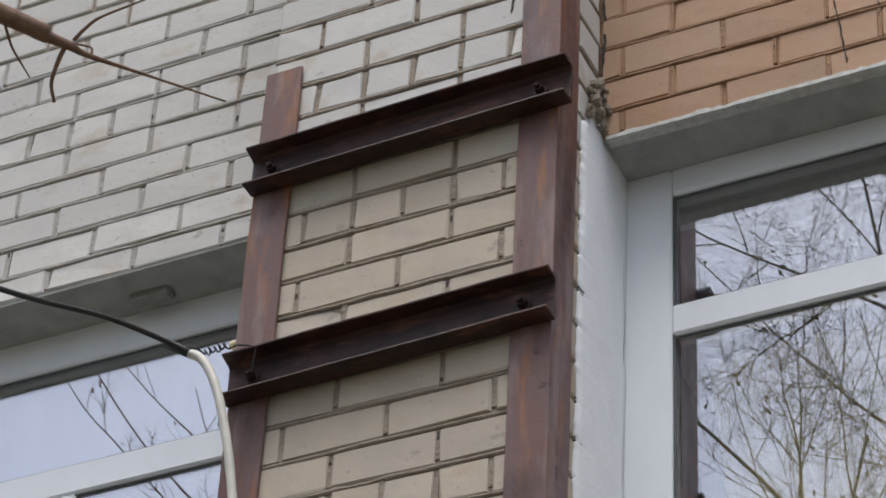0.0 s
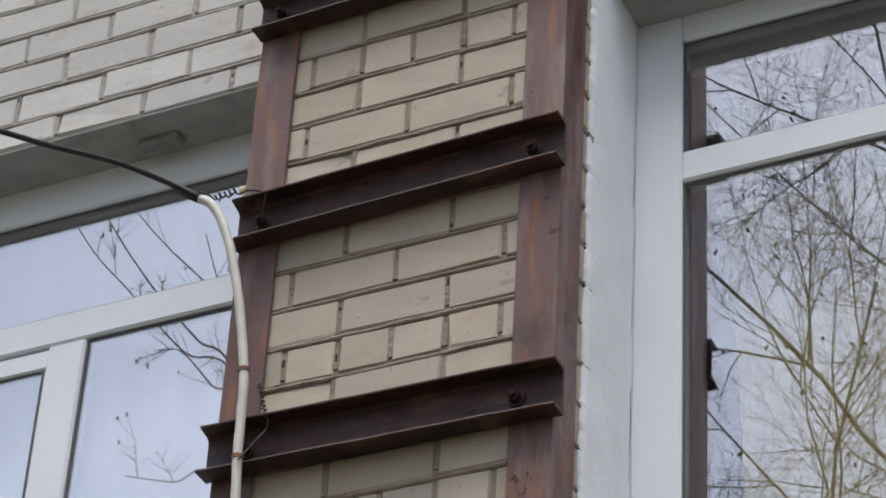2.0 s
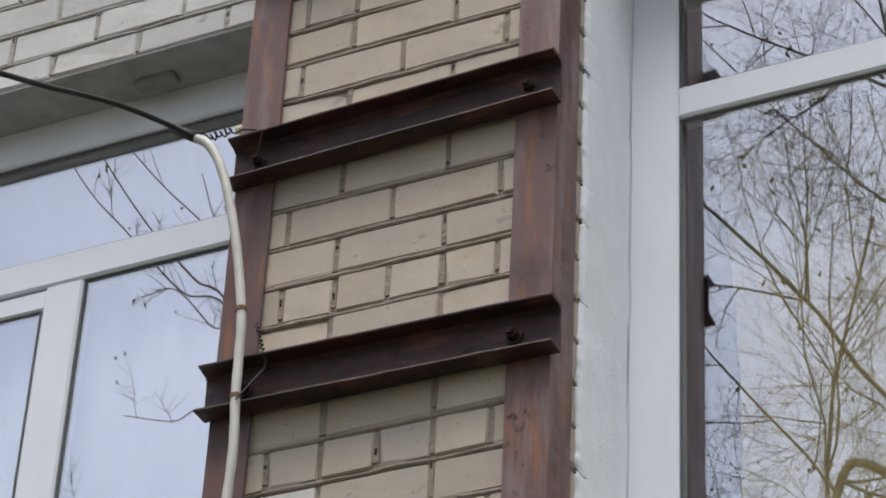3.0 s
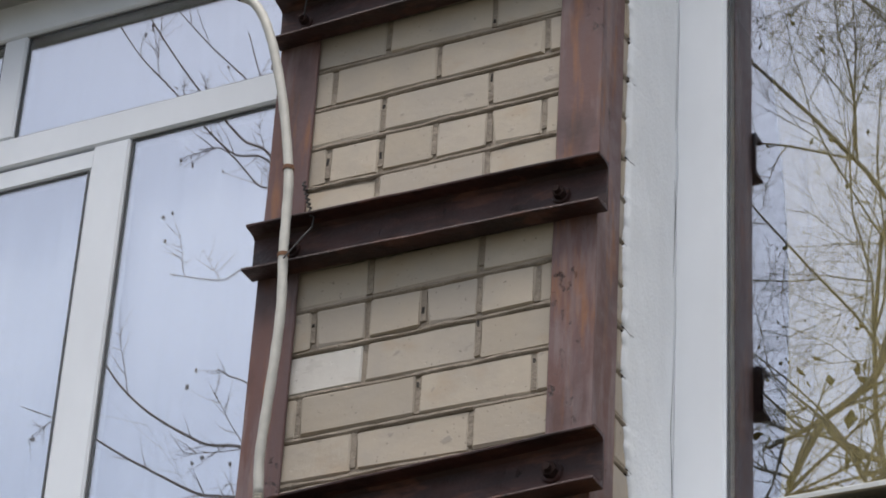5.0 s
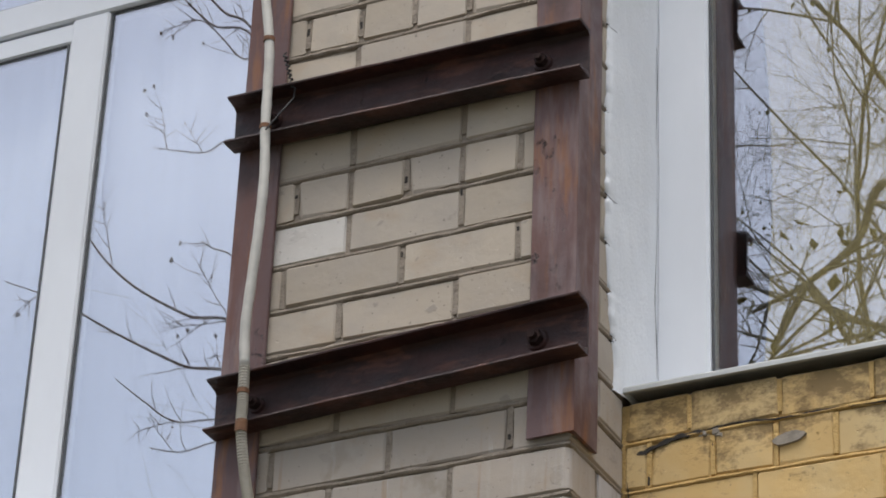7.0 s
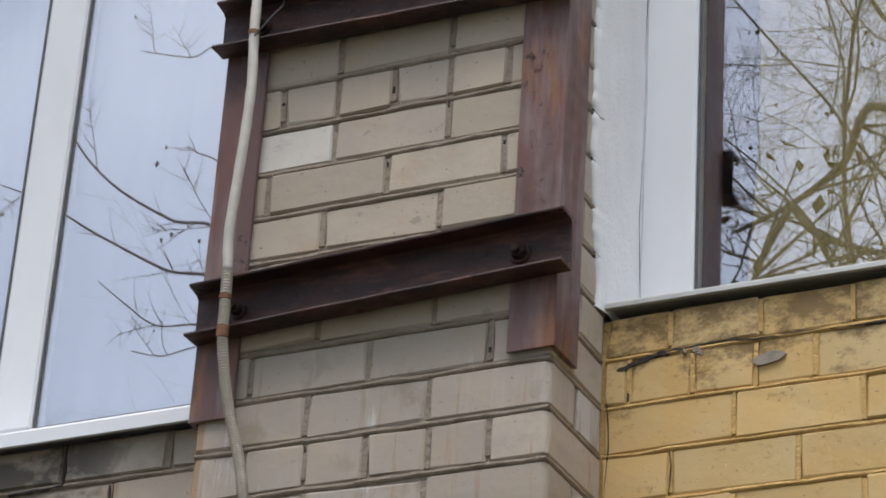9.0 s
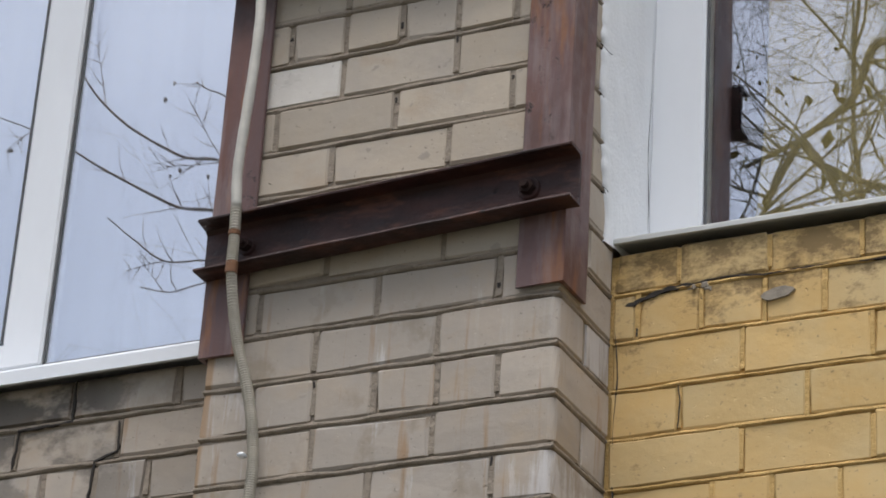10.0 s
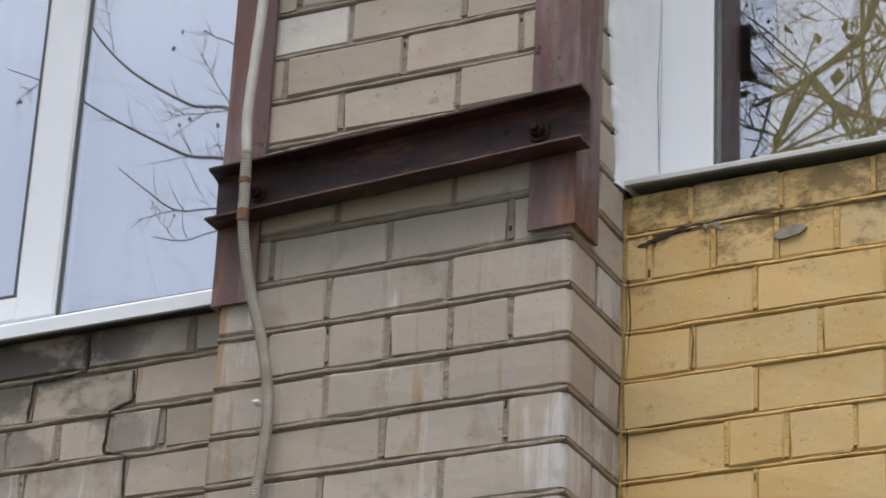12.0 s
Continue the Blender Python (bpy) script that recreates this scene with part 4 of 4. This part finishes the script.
def worn_brick(w, d, h, rng):
    """A brick whose front right upright edge is weathered round."""
    bm = bmesh.new()
    r = rng.uniform(0.012, 0.019)
    plan = [(0.003, 0.0), (w - r, 0.0)] + [(w - r + r * math.sin(a), r - r * math.cos(a)) for a in (0.4, 0.8, 1.2)] + [(w, r), (w, d - 0.003), (w - 0.003, d), (0.003, d), (0, d - 0.003), (0, 0.003)]
    rings = []
    for z, inset in ((0, 0.0045), (0.004, 0), (h * 0.5, -0.0005), (h - 0.004, 0), (h, 0.0045)):
        rings.append([bm.verts.new((x + (w / 2 - x) * inset / (w / 2) + rng.uniform(-0.0006, 0.0006), y + (d / 2 - y) * inset / (d / 2) + rng.uniform(-0.0006, 0.0006), z + rng.uniform(-0.0006, 0.0006))) for x, y in plan])
    k = len(plan)
    for a, b in zip(rings, rings[1:]):
        for j in range(k):
            bm.faces.new((a[j], a[(j + 1) % k], b[(j + 1) % k], b[j]))
    bm.faces.new(rings[0][::-1])
    bm.faces.new(rings[-1])
    return bm


def brick_mesh(w, d, h, material, rng, worn=False):
    """worn: its outer upright edge at the front is rounded off."""
    key = (worn, round(w, 3), round(d, 3), round(h, 3), material.name, rng.randrange(5))
    if key not in brick_cache:
        bm = bmesh.new()
        r2 = random.Random(repr(key))
        chamfered(bm, (0, 0, 0), (w, d, h), 0.0044, 0.0021, r2)
        if worn:
            bm.free()
            bm = worn_brick(w, d, h, r2)
        bm.verts.ensure_lookup_table()
        # a knocked-off corner now and then
        if r2.random() < 0.6 and not worn:
            bit = r2.choice(CORNERS)
            for v in bm.verts:
                if all((c > m / 2) == (s > 0) for c, m, s in zip(v.co, (w, d, h), bit)):
                    v.co += Vector((-bit[0] * r2.uniform(0.002, 0.008), -bit[1] * r2.uniform(0, 0.004), -bit[2] * r2.uniform(0.001, 0.006)))
        me = bpy.data.meshes.new("brick")
        bm.normal_update()
        bm.to_mesh(me)
        bm.free()
        me.materials.append(material)
        brick_cache[key] = me
    return brick_cache[key]


def lay(x0, x1, y0, y1, z, h, material, parent, rng, uneven=0.0018, worn=False):
    ob = new("brick", brick_mesh(x1 - x0, y1 - y0, h, material, rng, worn))
    ob.location = (x0, y0 + rng.uniform(-uneven, uneven), z + rng.uniform(-uneven, uneven))
    ob.rotation_euler = (rng.gauss(0, 0.003), rng.gauss(0, 0.0035), rng.gauss(0, 0.003))
    ob.parent = parent
    return ob


def spans(a, b, cuts, joint=JOINT):
    edges = [a, *sorted(c for c in cuts if a + 0.02 < c < b - 0.02), b]
    for i in range(len(edges) - 1):
        lo, hi = edges[i] + (joint / 2 if i else 0), edges[i + 1] - (joint / 2 if i < len(edges) - 2 else 0)
        yield lo, hi


HEADERS = {2, -6, -10, -14, -18, -22}
ODD_CUTS = {-4: [-0.125, -0.385, -0.662], -3: [-0.260, -0.525], 0: [-0.130, -0.394, -0.659], 1: [-0.255, -0.524], 2: [-0.123, -0.252, -0.386, -0.520, -0.658]}
rng = random.Random(8)
rest, hole_shades = {}, {}
MORTAR_MAT = {"wall_upper_left": M_MORTAR_PALE, "wall_upper_right": M_MORTAR_ORANGE, "wall_lower_right": M_MORTAR_YELLOW}
hole_rng = random.Random(31)


def rest_brick(key, lo, hi):
    rest.setdefault(key, bmesh.new())
    chamfered(rest[key], lo, hi, 0.004, 0.0009, rng)


def bead(key, p0, p1, out, z, reach=0.0008, tall=0.0105):
    """A rounded ribbon of pointing in a bed joint, from p0 to p1 in the plan; out: the way the wall faces."""
    bm = bmesh.new()
    p0, p1, out = Vector((*p0, 0)), Vector((*p1, 0)), Vector((*out, 0))
    n = max(2, int((p1 - p0).length / 0.018))
    rings = []
    for i in range(n + 1):
        p = p0.lerp(p1, i / n)
        wob = Vector((p.x * 13 + p.y * 9, z * 7, 1.5))
        h = tall * (1 + 0.45 * noise.noise(wob * 2.2))
        c = z + 0.0040 * noise.noise(wob * 0.8)
        d = reach + 0.0018 * noise.noise(wob * 2.1)
        rings.append([bm.verts.new(p + out * o + Vector((0, 0, c + dz))) for o, dz in ((-0.012, -h * 0.62), (d - 0.0035, -h * 0.5), (d, -h * 0.15), (d - 0.0008, h * 0.25), (d - 0.004, h * 0.52), (-0.012, h * 0.62))])
    for a, b in zip(rings, rings[1:]):
        for k in range(5):
            bm.faces.new((a[k], b[k], b[k + 1], a[k + 1]))
    part("bed_joint", bm, MORTAR_MAT.get(key, M_MORTAR), walls[key])


def perpend(key, lo, hi):
    """Mortar in an upright joint, a little back from the brick faces."""
    bm = bmesh.new()
    chamfered(bm, lo, hi, 0.0008, 0.0007, rng)
    part("upright_joint", bm, MORTAR_MAT.get(key, M_MORTAR), walls[key])
    if hole_rng.random() < 0.22 and hi[0] - lo[0] < 0.02 and lo[1] < WALL_Y + 0.02:
        # near-black block on the joint, for the shade where mortar has fallen out
        z = hole_rng.uniform(lo[2], hi[2] - 0.02) if hole_rng.random() < 0.4 else hi[2] - hole_rng.uniform(0.012, 0.03)
        chamfered(hole_shades.setdefault(key, bmesh.new()), (lo[0] + 0.002, lo[1] - 0.0012, z), (hi[0] - 0.003, lo[1] + 0.01, z + hole_rng.uniform(0.008, 0.022)), 0.002, 0.0012, hole_rng)


# pier: courses counted downwards from the line at BASE
pier = walls["wall_pier"]
for k in range(-41, 39):
    z = BASE - k * COURSE
    if z < 0.01 or z + TALL > TOP:
        continue
    odd = k % 2 == 1
    if k in HEADERS:
        cuts = [-0.125, -0.255, -0.385, -0.515, -0.645]
    else:
        cuts = [-0.255, -0.515] if odd else [-0.125, -0.385, -0.645]
    cuts = ODD_CUTS.get(k, cuts)
    near = -29 <= k <= 7
    if near:
        bead("wall_pier", (-PIER_W, 0), (0.0, 0), (0, -1), z - 0.0062)
        bead("wall_pier", (0, 0.0), (0, 0.25), (1, 0), z - 0.0062)
    for lo, hi in spans(-PIER_W, 0.0, cuts):
        corner = hi > -0.01
        d = 0.12 if (hi - lo > 0.2 or not corner) else 0.25
        if near:
            lay(lo, hi, 0, d, z, TALL, M_BRICK_PALE if (k == -5 and lo < -0.7) else (M_BRICK_LOW if k > -1 else M_BRICK_CLEAN if k < -19 else M_BRICK), pier, rng, 0.0018, corner and k > 0)
            if not corner and rng.random() > 0.06:
                perpend("wall_pier", (hi - 0.001, 0.0025, z + rng.uniform(-0.002, 0.016)), (hi + JOINT + 0.001, 0.03, z + TALL - rng.uniform(-0.002, 0.012)))
        else:
            rest_brick("wall_pier", (lo, 0, z), (hi, d, z + TALL))
    if odd or k in HEADERS:
        a, b = (-0.12, 0.0), (0.131, 0.244)
        if k in HEADERS:
            continue
        if near:
            perpend("wall_pier", (-0.03, 0.119, z + 0.002), (-0.0025, 0.132, z + TALL - 0.003))
            lay(a[0], a[1], b[0], b[1], z, TALL, M_BRICK_LOW if k > -1 else M_BRICK_CLEAN if k < -19 else M_BRICK, pier, rng)
        else:
            rest_brick("wall_pier", (a[0], b[0], z), (a[1], b[1], z + TALL))


def wall_courses(name, x0, x1, z0, z1, material, seen, cuts_for, course=COURSE, flush=0.0025):
    """Courses of a wall at WALL_Y; seen: (x0, x1, z0, z1) in which each brick is a piece of its own."""
    painted = flush < 0.002
    joint, tall = (0.0075, 0.0965) if painted else (JOINT, TALL)
    for k in range(-41, 39):
        z = BASE - k * course - (0.002 if painted else 0)
        zt = z + tall
        if zt <= z0 + 0.012 or z >= z1 - 0.012:
            continue
        zb, zt = max(z, z0), min(zt, z1)
        cuts = cuts_for(k)
        for lo, hi in spans(x0, x1, cuts, joint):
            own = seen[0] < hi and lo < seen[1] and seen[2] < zt and zb < seen[3]
            if own:
                lay(lo, hi, WALL_Y, WALL_Y + 0.12, zb, zt - zb, material, walls[name], rng, 0.0022)
            else:
                rest_brick(name, (lo, WALL_Y, zb), (hi, WALL_Y + 0.12, zt))
            if own and hi < x1 - 0.01 and rng.random() > 0.08:
                perpend(name, (hi - 0.001, WALL_Y + flush, zb + rng.uniform(-0.002, 0.012)), (hi + joint + 0.001, WALL_Y + 0.03, zt - rng.uniform(-0.002, 0.008)))
        if z - 0.008 > z0 and seen[2] < z < seen[3]:
            bead(name, (max(x0, seen[0]), WALL_Y), (min(x1, seen[1] + 0.3), WALL_Y), (0, -1), z - (0.004 if painted else 0.0062), *((0.0016, 0.0085) if painted else (0.0012, 0.0105)))


def pattern(odd, even, headers=(), special=()):
    table = dict(special)

    def cuts_for(k):
        if k in table:
            return table[k]
        if k in headers:
            return [even + MODULE * i for i in range(-40, 40)]
        return [(odd if k % 2 else even) + 2 * MODULE * i for i in range(-20, 20)]

    return cuts_for


L, R = -PIER_W - 0.012, 0.005
upper_left = pattern(-1.030, -1.165, {-26, -32})
lower_left = pattern(-1.129, -0.992, {2, 8}, {2: [-1.046 - MODULE * i for i in range(-2, 20)]})
upper_right = pattern(0.060, 0.190, {-28})
lower_right = pattern(0.277, 0.148, {6}, {0: [0.056, 0.190, 0.321, 0.443, 0.70, 0.96, 1.22, 1.48, 1.74, 2.0, 2.26], 4: [0.219, 0.339, 0.472, 0.60, 0.86, 1.12, 1.38, 1.64, 1.9, 2.16, 2.42],
                                          -1: [0.142, 0.330, 0.518, 0.78, 1.04, 1.3, 1.56, 1.82, 2.08, 2.34]})
wall_courses("wall_upper_left", LEFT_END, L, LINTEL_L + 0.010, TOP, M_BRICK_CLEAN, (-2.0, L, BASE + 2, BASE + 3.0), upper_left, 0.1034)
wall_courses("wall_lower_left", LEFT_END, L, 0.01, SILL_L - 0.002, M_BRICK_LOW, (-1.75, L, BASE - 0.75, BASE + 0.2), lower_left)
wall_courses("wall_upper_right", R, RIGHT_END, LINTEL_R + 0.010, TOP, M_ORANGE, (0, 1.0, BASE + 2, BASE + 3.0), upper_right, 0.1038, 0.0004)
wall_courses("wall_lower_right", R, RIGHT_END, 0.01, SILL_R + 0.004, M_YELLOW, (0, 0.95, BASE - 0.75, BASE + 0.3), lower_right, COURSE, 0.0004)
wall_courses("wall_far_left", LEFT_END, WIN_L, SILL_L + 0.004, LINTEL_L, M_BRICK, (0, 0, 0, 0), upper_left)
wall_courses("wall_far_right", WIN_R, RIGHT_END, SILL_R + 0.004, LINTEL_R, M_ORANGE, (0, 0, 0, 0), upper_right)
for name, bm in hole_shades.items():
    tagged(part("joint_hole", bm, M_CRACK_SHADE, walls[name], "dark blocks painting the shade of gaps in the joints"), kind="stuff")
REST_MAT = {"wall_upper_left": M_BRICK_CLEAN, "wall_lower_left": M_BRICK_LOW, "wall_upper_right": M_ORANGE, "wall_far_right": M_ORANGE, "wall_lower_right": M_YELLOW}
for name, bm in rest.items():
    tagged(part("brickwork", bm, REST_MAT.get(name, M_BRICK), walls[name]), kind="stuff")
